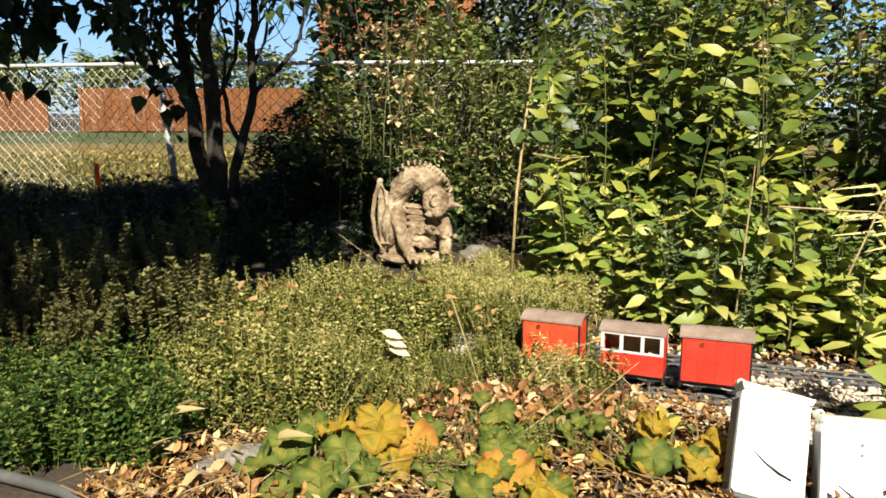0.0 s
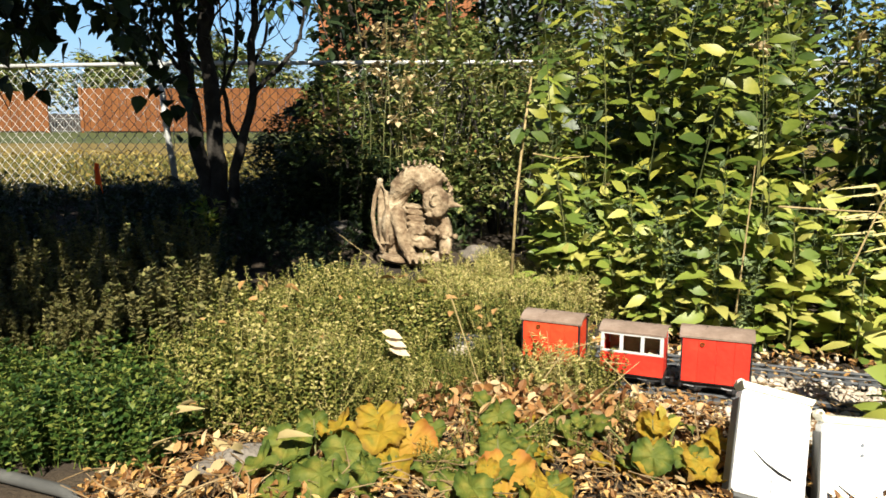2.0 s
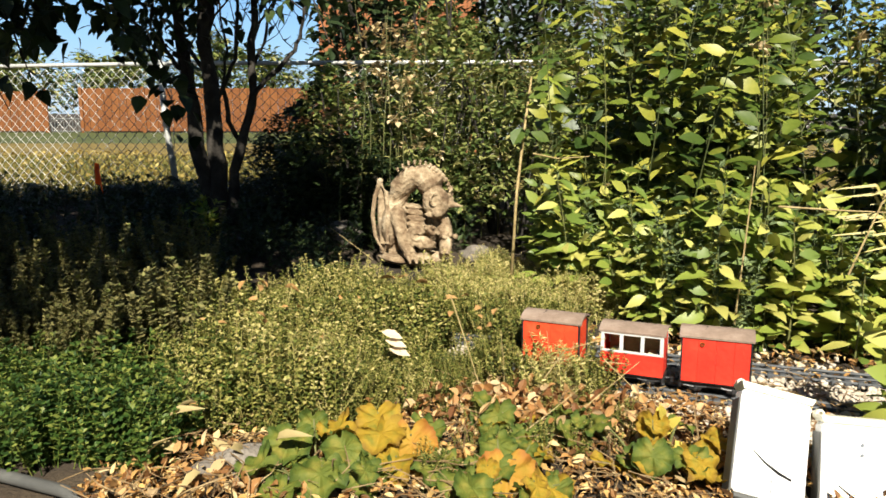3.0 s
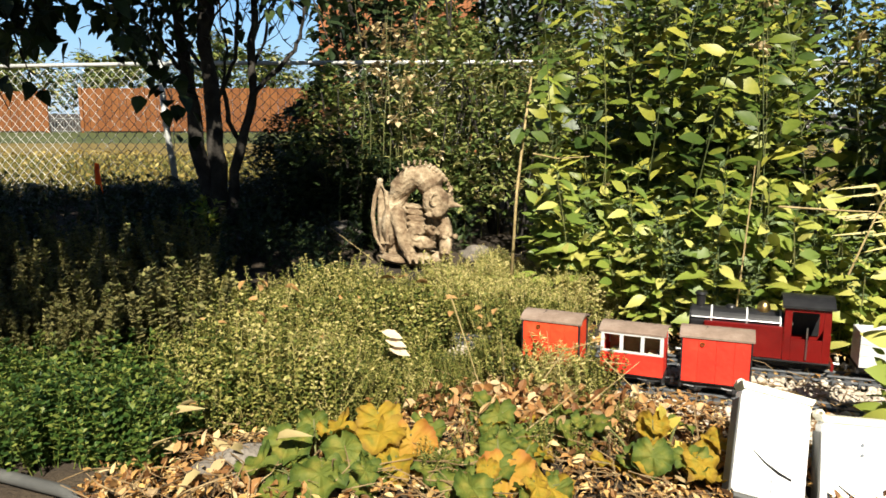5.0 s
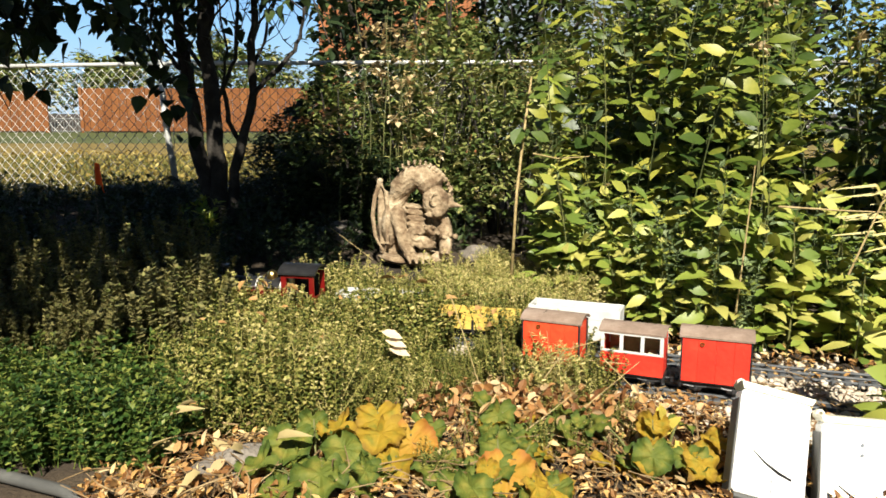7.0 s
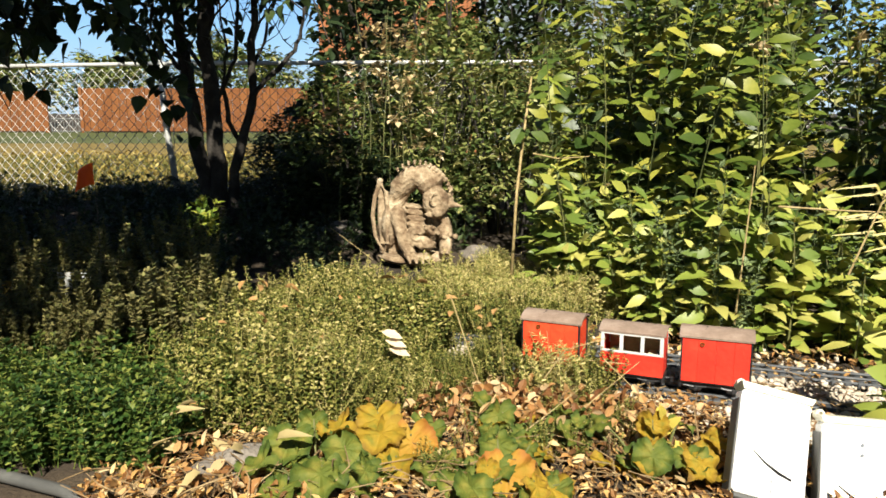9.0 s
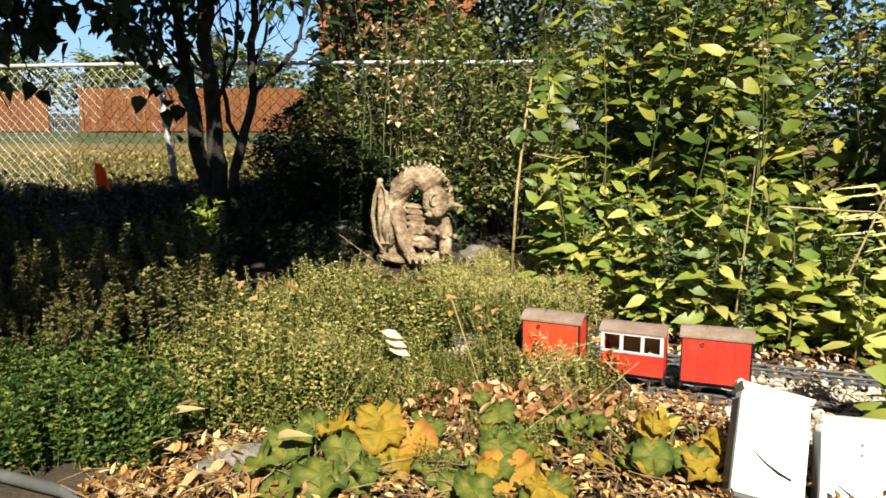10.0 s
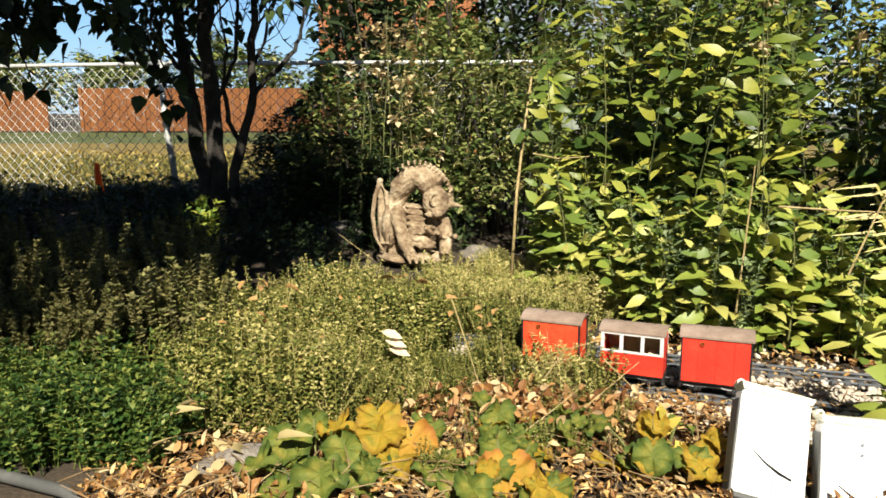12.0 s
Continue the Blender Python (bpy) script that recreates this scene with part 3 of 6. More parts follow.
def sprig(seed, h, leaf_len, gap, spread=0.35, whorl=2, el=(0.1, 0.9), wide=0.5):
    random.seed(seed)
    g = Geo()
    lean = around(U(0, 6.28), 1.57 - U(0, spread))
    z, turn = h * 0.15, 0.0
    g.tube([(0, 0, 0), lean * h], [0.0016, 0.0008], 3)
    while z < h:
        for k in range(whorl):
            a = turn + 2 * math.pi * k / whorl + U(-0.4, 0.4)
            s = leaf_len * U(0.7, 1.25)
            p = lean * z
            d = around(a, U(*el))
            g.add([p, p + d * s * 0.5 + d.cross(lean) * s * wide * 0.5, p + d * s, p + d * s * 0.5 - d.cross(lean) * s * wide * 0.5 + Vector((0, 0, s * 0.1))], [(0, 1, 2, 3)])
        turn += 1.3
        z += gap * U(0.7, 1.3)
    for k in range(5):
        d = around(turn + 1.257 * k, U(0.15, 0.9))
        s, p = leaf_len * U(0.6, 1.0), lean * h
        g.add([p, p + d * s * 0.5 + d.cross(lean) * s * wide * 0.5, p + d * s, p + d * s * 0.5 - d.cross(lean) * s * wide * 0.5 + Vector((0, 0, s * 0.1))], [(0, 1, 2, 3)])
    return g


def clump(seed, n, r, h, **kw):
    random.seed(seed)
    g = Geo()
    for k in range(n):
        a, q = U(0, 6.28), r * math.sqrt(random.random())
        s = sprig(seed * 50 + k, h * (0.6 + 0.5 * ((k * 37) % 10) / 10), **kw)
        random.seed(seed * 91 + k)
        m = pose(q * math.cos(a), q * math.sin(a), 0, U(-15, 15), U(-15, 15), U(0, 360))
        g.add([m @ Vector(p) for p in s.v], s.f)
    return g


REAR = Line([(6.5, 1.30), (4.5, 1.42), (3.2, 1.62), (2.2, 1.87), (1.5, 2.03), (1.0, 2.188), (0.59, 2.343), (0.26, 2.465), (0.004, 2.535),
             (-0.346, 2.605), (-0.75, 2.69), (-1.15, 2.79), (-1.7, 2.91), (-2.5, 3.0), (-3.6, 2.9), (-5.5, 2.5), (-7.5, 2.2)])
FRONT = Line([(4.0, 1.2), (2.2, 1.52), (1.3, 1.79), (0.73, 1.99), (0.53, 2.072), (0.31, 2.165), (0.0, 2.31), (-0.4, 2.46), (-0.9, 2.56)])


def off_track(x, y, gap):
    p = Vector((x, y))
    return all((p - q).length > gap for q in REAR.p[60:240]) and all((p - q).length > gap for q in FRONT.p[20:120])


def make_herbs():
    thyme = [clump(10 + k, 25, 0.06, 0.19, leaf_len=0.0108, gap=0.0085, wide=0.8, el=(0.0, 0.8)) for k in range(5)]
    random.seed(21)
    spots = []
    while len(spots) < 420:
        x, y = U(-0.95, 0.42), U(1.72, 3.0)
        if y < 1.87 + 0.25 * max(0, x + 0.25) * 2 - 0.1 * (x < -0.3) or not off_track(x, y, 0.075 if y > 2.4 else 0.06):
            continue
        if x > 0.16 and y < 2.5:
            continue
        if x < -0.66 and (y < 2.1 or y > 2.5 or x < -0.86):
            continue
        if noise.noise(Vector((x * 9, y * 9, 7))) < -0.3:
            continue
        hill = min(1.22, 1.0 + 0.7 * noise.noise(Vector((x * 4, y * 4, 4))))
        if 2.28 < y < 2.47 and -0.42 < x < 0.0:
            hill = max(hill, 1.05) * (1.12 if x > -0.3 else 1.0)
        elif y < 2.56 and x > -0.45:
            hill *= 0.86
        if y > 2.7:
            hill *= 0.85
        if x > -0.08:
            hill *= 0.68
        spots.append((random.randrange(5), placed_at(x, y, -0.01, hill)))
    random.seed(29)
    tops = []
    for i, m in spots:
        if random.random() < 0.45 and m.translation.x > -0.75:
            q = m.translation
            tops.append((random.randrange(3), placed_at(q.x + U(-0.03, 0.03), q.y + U(-0.03, 0.03), 0.0, U(0.75, 1.18) * m.median_scale)))
    tips = [clump(15 + k, 9, 0.05, 0.21, leaf_len=0.0112, gap=0.009, wide=0.8, el=(0.0, 0.9)) for k in range(3)]
    tagged(scatter("thyme_tips", tips, tops, M_HERB_TIP), "pale yellow-green flowering tips over the thyme", "herbs", kind="stuff")
    for x, y in ((0.40, 2.0), (0.43, 2.04), (0.2, 2.06), (0.15, 2.1), (0.24, 2.03), (0.12, 2.16)):
        spots.append((random.randrange(5), placed_at(x, y, -0.01, 0.85)))
    random.seed(27)
    for k in range(11):
        x = U(0.08, 0.4)
        spots.append((random.randrange(5), placed_at(x, 2.38 - 0.38 * (x - 0.1) + U(-0.02, 0.02), -0.01, U(0.7, 1.1))))
    for k in range(34):
        spots.append((random.randrange(5), placed_at(U(-0.05, 0.52), U(1.5, 1.92), -0.02, U(0.28, 0.58))))
    tagged(scatter("thyme_carpet", thyme, spots, M_HERB), "mounded carpet of small-leaved yellow-green thyme", "herbs", kind="stuff")
    feathery = [clump(30 + k, 16, 0.07, 0.19, leaf_len=0.019, gap=0.01, wide=0.28, el=(-0.1, 1.0), spread=0.5) for k in range(4)]
    random.seed(22)
    spots = []
    while len(spots) < 150:
        x, y = U(-0.05, 0.65), U(2.72, 3.8)
        if x > 0.45 - 0.4 * (y - 3.3) and y > 3.1:
            continue
        if not off_track(x, y, 0.11) or (x < 0.2 and y > 3.35):
            continue
        spots.append((random.randrange(4), placed_at(x, y, -0.01, U(0.55, 1.1) * (1.0 if y < 3.2 else 0.8))))
    for k in range(9):
        spots.append((random.randrange(4), placed_at(U(0.16, 0.44), U(1.98, 2.09), -0.01, U(0.55, 0.9))))
    tagged(scatter("feathery_herb", feathery, spots, M_HERB_TIP), "feathery yellowing herb between track and statue", "herbs", kind="stuff")
    mint = [clump(40 + k, 16, 0.06, 0.16, leaf_len=0.018, gap=0.011, wide=0.65, el=(-0.1, 0.6)) for k in range(5)]
    random.seed(23)
    spots = []
    while len(spots) < 190:
        x, y = U(-1.7, -0.48), U(1.6, 2.1)
        if (x > -0.62 and y < 1.72) or noise.noise(Vector((x * 8, y * 8, 3))) < -0.25:
            continue
        spots.append((random.randrange(5), placed_at(x, y, -0.01, 1.0 + 0.6 * noise.noise(Vector((x * 6, y * 6, 2))))))
    tagged(scatter("mint_patch", mint, spots, M_MINT), "low patch of dark green mint", "herbs", kind="stuff")
    spikes = [clump(50 + k, 7, 0.08, 0.34, leaf_len=0.019, gap=0.011, whorl=5, el=(0.2, 0.9), wide=0.8, spread=0.2) for k in range(5)]
    random.seed(24)
    spots = []
    while len(spots) < 220:
        x, y = U(-2.4, -0.72), U(2.0, 3.5)
        if not off_track(x, y, 0.09) or x > -0.35 * y + 0.1:
            continue
        spots.append((random.randrange(5), placed_at(x, y, -0.01, U(0.65, 1.1))))
    tagged(scatter("seed_spikes", spikes, spots, M_SPIKE), "brownish seed spikes of a faded herb in half shade", "herbs", kind="stuff")
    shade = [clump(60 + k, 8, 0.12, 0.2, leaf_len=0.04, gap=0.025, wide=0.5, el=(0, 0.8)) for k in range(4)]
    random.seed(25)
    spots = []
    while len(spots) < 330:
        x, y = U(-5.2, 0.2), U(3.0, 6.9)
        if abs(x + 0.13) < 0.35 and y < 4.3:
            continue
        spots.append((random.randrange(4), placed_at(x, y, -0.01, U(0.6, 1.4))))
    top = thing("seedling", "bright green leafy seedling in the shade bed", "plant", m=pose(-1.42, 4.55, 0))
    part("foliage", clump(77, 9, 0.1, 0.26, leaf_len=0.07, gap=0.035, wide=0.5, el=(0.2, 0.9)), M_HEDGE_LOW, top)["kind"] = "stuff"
    # the tree's shade is also put into the ground cover's leaf colour
    tagged(scatter("shade_plants", shade, spots, M_SHADED_LEAF), "low ground cover with the tree's shade darkened into its leaf colour", "herbs", kind="stuff")


def lobed_leaf(seed, r=0.054):
    """A round leaf with five shallow lobes and a scalloped rim, puckered between its veins."""
    random.seed(seed)
    n = 60
    vs, fs = [(0, 0, 0)], []
    cup, wav, curl = U(-0.1, 0.3), U(0, 6), U(0.1, 0.3)
    rag = [U(0.93, 1.05) for k in range(n)]
    lobes = [U(0.9, 1.1) for k in range(6)]
    steps = (0.2, 0.42, 0.64, 0.84, 1.0)
    for ring, q in enumerate(steps):
        for k in range(n):
            a = 2 * math.pi * k / n
            b = (a + math.pi) % (2 * math.pi) - math.pi
            vein = abs(math.cos(2.75 * b))
            lobe = 1 + q * q * 0.1 * (vein - 0.6) * lobes[int((b + math.pi) / 6.29 * 6)]
            tooth = 0.035 * math.sin(15 * b) if ring == 4 else 0.0
            notch = 1 - 0.55 * q * math.exp(-((abs(b) - math.pi) / 0.2) ** 2)
            rr = r * q * (lobe + tooth) * notch * (rag[k] if ring == 4 else 1)
            z = r * (cup * q * q + curl * q * q * math.sin(3 * b + wav) + 0.12 * q * math.sin(2 * b + 2 * wav) - 0.2 * q * vein ** 6 + 0.07 * q * math.sin(9 * b + 8 * q) * q)
            z += r * 0.22 * q * noise.noise(Vector((2.5 * q * math.cos(a), 2.5 * q * math.sin(a), seed)))
            vs.append((rr * math.cos(a) + r * 0.35, rr * math.sin(a), z))
    vs[0] = (r * 0.35, 0, 0)
    for k in range(n):
        j = (k + 1) % n
        fs.append((0, 1 + k, 1 + j))
        for q in range(4):
            a = 1 + q * n
            fs.append((a + k, a + n + k, a + n + j, a + j))
    return Geo().add(vs, fs)


def make_lobed_plants():
    shapes = [lobed_leaf(300 + k) for k in range(5)]
    mats = {"g": M_BIG_GREEN, "y": M_BIG_YELLOW, "o": M_BIG_ORANGE}
    meshes = {(k, c): s.mesh("leaf", m, True) for k, s in enumerate(shapes) for c, m in mats.items()}

    def plant(x, y, label, leaves):
        y, leaves = y - 0.05, [(a, b, z * 0.8, *q) for a, b, z, *q in leaves]
        leaves = leaves + [(U(-0.13, 0.13), U(-0.1, 0.13), U(0.03, 0.09), U(10, 60), U(-160, 20), U(0.45, 0.85), random.choice("gggy" if x < 0.3 else "ggyy")) for k in range(11)]
        top = thing("lobed_leaf_plant", label, "plant", "lobed-leaf plants at the path", pose(x, y, 0))
        for k, (dx, dy, z, tilt, turn, s, c) in enumerate(leaves):
            st = Geo().tube([(0.2 * dx, 0.2 * dy, -0.01), (0.7 * dx, 0.7 * dy, z * 0.7), (dx, dy, z)], [0.003, 0.0025, 0.002], 5)
            ob = new("leaf", meshes[(k % 5, c)])
            ob.parent = part("stalk", st, M_STEM, top)
            ob.matrix_basis = pose(dx, dy, z, 0, 0, turn) @ pose(0, 0, 0, 0, tilt, 0) @ Matrix.Diagonal((0.96 * s, 0.96 * s, 0.96 * s, 1))
    plant(-0.13, 1.66, "lobed plant with large yellow and olive leaves", [
        (-0.02, 0.06, 0.13, 25, -80, 1.0, "y"), (0.0, 0.0, 0.115, 18, -110, 1.05, "y"), (-0.09, 0.0, 0.12, 15, 200, 0.85, "y"), (0.06, -0.01, 0.1, 62, -85, 1.15, "o"),
        (0.03, -0.07, 0.07, 30, -120, 1.0, "y"), (0.08, 0.08, 0.09, 20, 40, 0.7, "g"), (-0.03, -0.09, 0.04, 25, -100, 0.9, "g")])
    plant(-0.27, 1.58, "lobed plant with dull green leaves", [
        (-0.06, 0.05, 0.11, 25, -100, 1.1, "g"), (0.05, 0.03, 0.1, 30, -60, 1.0, "g"), (-0.1, -0.03, 0.08, 20, 210, 0.9, "g"), (0.02, -0.05, 0.08, 25, -90, 1.15, "g"),
        (0.09, -0.04, 0.06, 35, -45, 0.95, "g"), (-0.05, -0.1, 0.05, 30, -130, 1.0, "g"), (0.12, 0.0, 0.05, 25, 10, 0.8, "g"), (-0.02, 0.1, 0.13, 60, -95, 0.7, "g")])
    plant(0.12, 1.52, "lobed plant with orange and green leaves by the stones", [
        (0.01, 0.0, 0.09, 40, -95, 1.15, "o"), (-0.07, 0.0, 0.06, 30, -140, 1.0, "g"), (0.09, -0.02, 0.05, 25, -60, 0.9, "y"), (0.0, 0.12, 0.09, 30, -80, 0.9, "g"),
        (0.05, 0.16, 0.07, 30, -20, 0.8, "g"), (-0.04, -0.06, 0.03, 20, -110, 1.0, "g")])
    plant(0.47, 1.62, "lobed plant with ragged yellow leaves in the litter", [
        (-0.03, 0.0, 0.05, 30, -110, 0.95, "y"), (0.05, 0.0, 0.06, 25, -50, 0.85, "y"), (0.0, 0.06, 0.13, 65, -95, 0.7, "y"), (-0.1, 0.12, 0.09, 30, 170, 0.8, "g"),
        (0.07, 0.1, 0.1, 20, 20, 0.65, "g"), (-0.16, 0.17, 0.09, 25, 120, 0.75, "g")])
    plant(0.2, 1.74, "lobed plant with small green leaves in the litter", [
        (0.0, 0.0, 0.06, 30, -100, 0.8, "g"), (0.07, 0.05, 0.07, 25, -40, 0.7, "g"), (-0.06, 0.07, 0.06, 20, 190, 0.75, "y")])


def make_seedling_sprig():
    random.seed(33)
    top = thing("yellow_seedling", "upright seedling with pointed bright yellow leaves", "plant", m=pose(0.5, 1.64, 0))
    part("stem", Geo().tube([(0, 0, -0.01), (0.0, 0, 0.05), (0.005, 0, 0.09)], [0.0025, 0.002, 0.0015], 5), M_STEM, top)
    for k in range(8):
        z = 0.03 + 0.009 * k
        g = Geo().leaf((0, 0, z), around(2.4 * k, 0.2 + 0.12 * k), (U(-0.3, 0.3), -0.9, 0.8), U(0.045, 0.062), U(0.02, 0.027), 0.15, 0.2)
        part("leaf", g, M_GOLDLEAF, top)


def make_litter():
    random.seed(31)
    tm = []
    for k in range(6):
        g = Geo()
        g.leaf((0, 0, 0), (1, 0, 0.1), (0, 0.3 * U(-1, 1), 1), 0.03, U(0.011, 0.02), U(0.2, 1.2), U(-0.6, 0.7))
        tm.append(g)
    spots = []
    while len(spots) < 7000:
        x, y = U(-0.75, 1.15), U(1.33, 2.2)
        if y > 1.75 and x < -0.2 + 0.3 * (y - 1.75):
            continue
        if abs(x - 0.67) < 0.09 and y < 1.5:
            continue
        front = 2.31 - 0.4 * x
        if y > front - 0.04:
            continue
        spots.append((random.randrange(6), pose(x, y, U(0.005, 0.03), U(-40, 40), U(-40, 40), U(0, 360)) @ Matrix.Diagonal((*(3 * [U(0.3, 1.05)]), 1))))
    for k in range(1100):
        x = U(0.0, 1.6)
        spots.append((random.randrange(6), pose(x, 2.6 - 0.36 * x + U(-0.1, 0.26), U(0.01, 0.03), U(-40, 40), U(-40, 40), U(0, 360)) @ Matrix.Diagonal((*(3 * [U(0.4, 0.9)]), 1))))
    tagged(scatter("leaf_litter", tm, spots, M_DRY), "curled copper and tan leaf litter on the ground", "leaf litter", kind="stuff")
    straws = [Geo().tube([(0, 0, 0), (0.04, 0.01 * k - 0.02, 0.006), (0.09, 0.0, 0.0)], [0.0014, 0.0012, 0.0008], 4) for k in range(4)]
    spots = []
    for k in range(900):
        x, y = U(-0.7, 1.1), U(1.35, 2.1)
        if (y > 1.8 and x < 0.05) or (x > 0.52 and y < 1.56):
            continue
        spots.append((random.randrange(4), pose(x, y, U(0.015, 0.05), U(-15, 15), U(-25, 25), U(0, 360)) @ Matrix.Diagonal((*(3 * [U(0.6, 1.5)]), 1))))
    tagged(scatter("straw_litter", straws, spots, M_TWIG), "scattered broken dry straw over the litter", "straw", kind="stuff")
    big = [Geo().leaf((0, 0, 0), (1, 0, 0.1), (0, 0.3 * U(-1, 1), 1), 0.05, U(0.026, 0.036), U(0.3, 1.0), U(-0.6, 0.8), (0.8, 1.0, 0.7)) for k in range(5)]
    spots = []
    for k in range(520):
        x = random.gauss(0.24, 0.17)
        spots.append((random.randrange(5), pose(x, 1.9 - 0.2 * x + random.gauss(0, 0.065), U(0.02, 0.07), U(-50, 50), U(-50, 50), U(0, 360)) @ Matrix.Diagonal((*(3 * [U(0.35, 0.75)]), 1))))
    for k in range(70):
        spots.append((random.randrange(5), pose(U(-0.7, -0.3), U(1.42, 1.66), U(0.015, 0.05), U(-50, 50), U(-50, 50), U(0, 360)) @ Matrix.Diagonal((*(3 * [U(0.35, 0.8)]), 1))))
    tagged(scatter("copper_leaves", big, spots, M_COPPER), "curled copper-orange leaves heaped before the track", "leaf litter", kind="stuff")
    # dry leaves caught in the herbs, each by itself
    me = Geo().leaf((0, 0, 0), (1, 0, 0), (0, 0, 1), 0.07, 0.045, 0.55, 0.4, (0.7, 1.0, 0.7)).mesh("dry_leaf", M_COPPER, True)
    pale = Geo().leaf((0, 0, 0), (1, 0, 0), (0, 0, 1), 0.07, 0.03, 0.6, 0.9, (0.8, 1.0, 0.6)).mesh("dry_leaf", M_WITHER, True)
    for x, y, z, s in ((-0.57, 2.32, 0.235, 1.0), (-0.50, 2.36, 0.24, 0.9), (-0.63, 2.40, 0.25, 0.8), (-0.14, 2.42, 0.25, 0.9), (-0.03, 2.3, 0.22, 0.8), (0.02, 2.22, 0.18, 0.7),
                       (-0.35, 1.85, 0.17, 0.5), (-0.9, 2.05, 0.12, 0.6), (-0.52, 1.62, 0.04, 1.2), (-0.46, 1.55, 0.06, 1.3), (-0.58, 1.58, 0.04, 1.1), (-0.61, 1.62, 0.1, 1.3), (-0.56, 1.66, 0.12, 1.05), (-0.63, 1.53, 0.05, 1.2), (-0.5, 1.48, 0.04, 1.1), (-0.54, 2.3, 0.25, 0.8), (-0.15, 2.38, 0.26, 1.0), (-0.04, 2.34, 0.25, 1.0), (0.0, 2.26, 0.22, 0.9), (-0.35, 1.52, 0.09, 1.3), (-0.55, 1.7, 0.1, 0.9)):
        low = y < 1.72 and s > 1.0
        ob = new("dry_leaf", pale if low else me)
        tagged(ob, "withered pale leaf curled on the litter" if low else "curled dry copper leaf caught among herbs", "leaf", "fallen dry leaves")
        ob.matrix_basis = pose(x, y, z + (0.01 if low else 0.0), U(-50, 50), U(-60, 20), U(0, 360)) @ Matrix.Diagonal((0.72 * s, 0.66 * s, 0.8 * s, 1))
    for k in range(26):
        x, y = U(-0.7, 0.2), U(2.0, 2.45)
        s = U(0.25, 0.5)
        ob = new("dry_leaf", me)
        tagged(ob, "curled dry copper leaf caught among herbs", "leaf", "fallen dry leaves")
        ob.matrix_basis = pose(x, y, U(0.18, 0.225), U(-50, 50), U(-60, 20), U(0, 360)) @ Matrix.Diagonal((s, s, s, 1))
    top = thing("bleached_leaflets", "three bleached leaflets lying on the herbs", "leaf", m=pose(-0.165, 1.98, 0.205))
    for k in range(3):
        g = Geo().leaf((0.01 * k, -0.0, -0.024 * k), (1, -0.2, -0.15), (0, -0.6, 1), 0.06, 0.03, 0.2, 0.2)
        part("leaflet", g, M_PALE, top)
    # thin grass stalks with sparse seeds before the faded van
    random.seed(37)
    for k in range(16):
        x, y, h = U(0.16, 0.46), U(1.98, 2.06), U(0.1, 0.2)
        e = Vector((U(-0.06, 0.06), U(-0.03, 0.02), h))
        top = thing("grass_stalk", "thin wiry seeding grass stalk beside the parked van", "plant", "seeding grass stalks", pose(x, y, 0))
        part("stem", Geo().tube([(0, 0, -0.01), (e.x * 0.35, e.y * 0.35, h * 0.55), e], [0.0013, 0.0011, 0.0007], 4), M_STRAW if k % 3 else M_STEM, top)
        g = Geo()
        for j in range(9):
            t = U(0.35, 1.0)
            g.leaf((e.x * t * t, e.y * t * t, h * t), around(U(0, 6.28), U(0.0, 1.0)), (0, -0.5, 1), U(0.008, 0.018), 0.004, 0.2, 0.2)
        part("seed_tuft", g, M_HERB_TIP, top)
    # thin dry straws
    for pts in (((0.02, 2.0, 0.30), (0.06, 1.98, 0.18), (0.10, 1.96, 0.05)), ((0.42, 1.98, 0.14), (0.5, 1.9, 0.07), (0.58, 1.85, 0.02)), ((0.24, 1.7, 0.02), (0.38, 1.8, 0.09), (0.52, 1.95, 0.13)),
                ((0.1, 1.6, 0.02), (0.25, 1.72, 0.08), (0.36, 1.86, 0.1)), ((0.2, 2.02, 0.08), (0.34, 1.98, 0.13), (0.5, 1.96, 0.12)), ((0.25, 1.96, 0.05), (0.33, 1.99, 0.15), (0.44, 2.0, 0.18)),
                ((-0.52, 3.5, 0.26), (-0.42, 3.47, 0.19), (-0.32, 3.44, 0.12))):
        tagged(part("dry_straw", Geo().tube(pts, [0.0017, 0.0014, 0.001], 5), M_STRAW), "thin bleached dry stalk lying over the litter", "stalk", "dry stalks")


def make_gravel():
    random.seed(41)
    tm = []
    for k in range(5):
        g = Geo().blob((k, 0, 0), (0.009, 0.007, 0.005), rough=0.9, n=6, rings=4)
        g.v = [(x - k, y, z) for x, y, z in g.v]
        tm.append(g)
    spots = []
    for line, a, b in ((REAR, 4.0, 9.0), (FRONT, 1.5, 5.0)):
        for k in range(3800):
            s = U(a, b)
            m = line.place(s, 0)
            off = random.gauss(0, 0.075)
            p = m @ Vector((0, off, 0))
            spots.append((random.randrange(5), placed_at(p.x, p.y, U(0.0, 0.016), U(0.55, 1.5), 60)))
    for k in range(2600):
        s = U(1.8, 4.2)
        p = FRONT.place(s, 0) @ Vector((0, -U(0.06, 0.3), 0))
        spots.append((random.randrange(5), placed_at(p.x, p.y, U(0.0, 0.016), U(0.5, 1.4), 60)))
    for k in range(900):
        spots.append((random.randrange(5), placed_at(U(0.72, 1.1), U(1.6, 1.88), U(0.005, 0.03), U(0.7, 1.6), 60)))
    tagged(scatter("ballast_gravel", tm, spots, M_GRAVEL, True), "pale tan gravel ballast along the tracks", "gravel", kind="stuff")


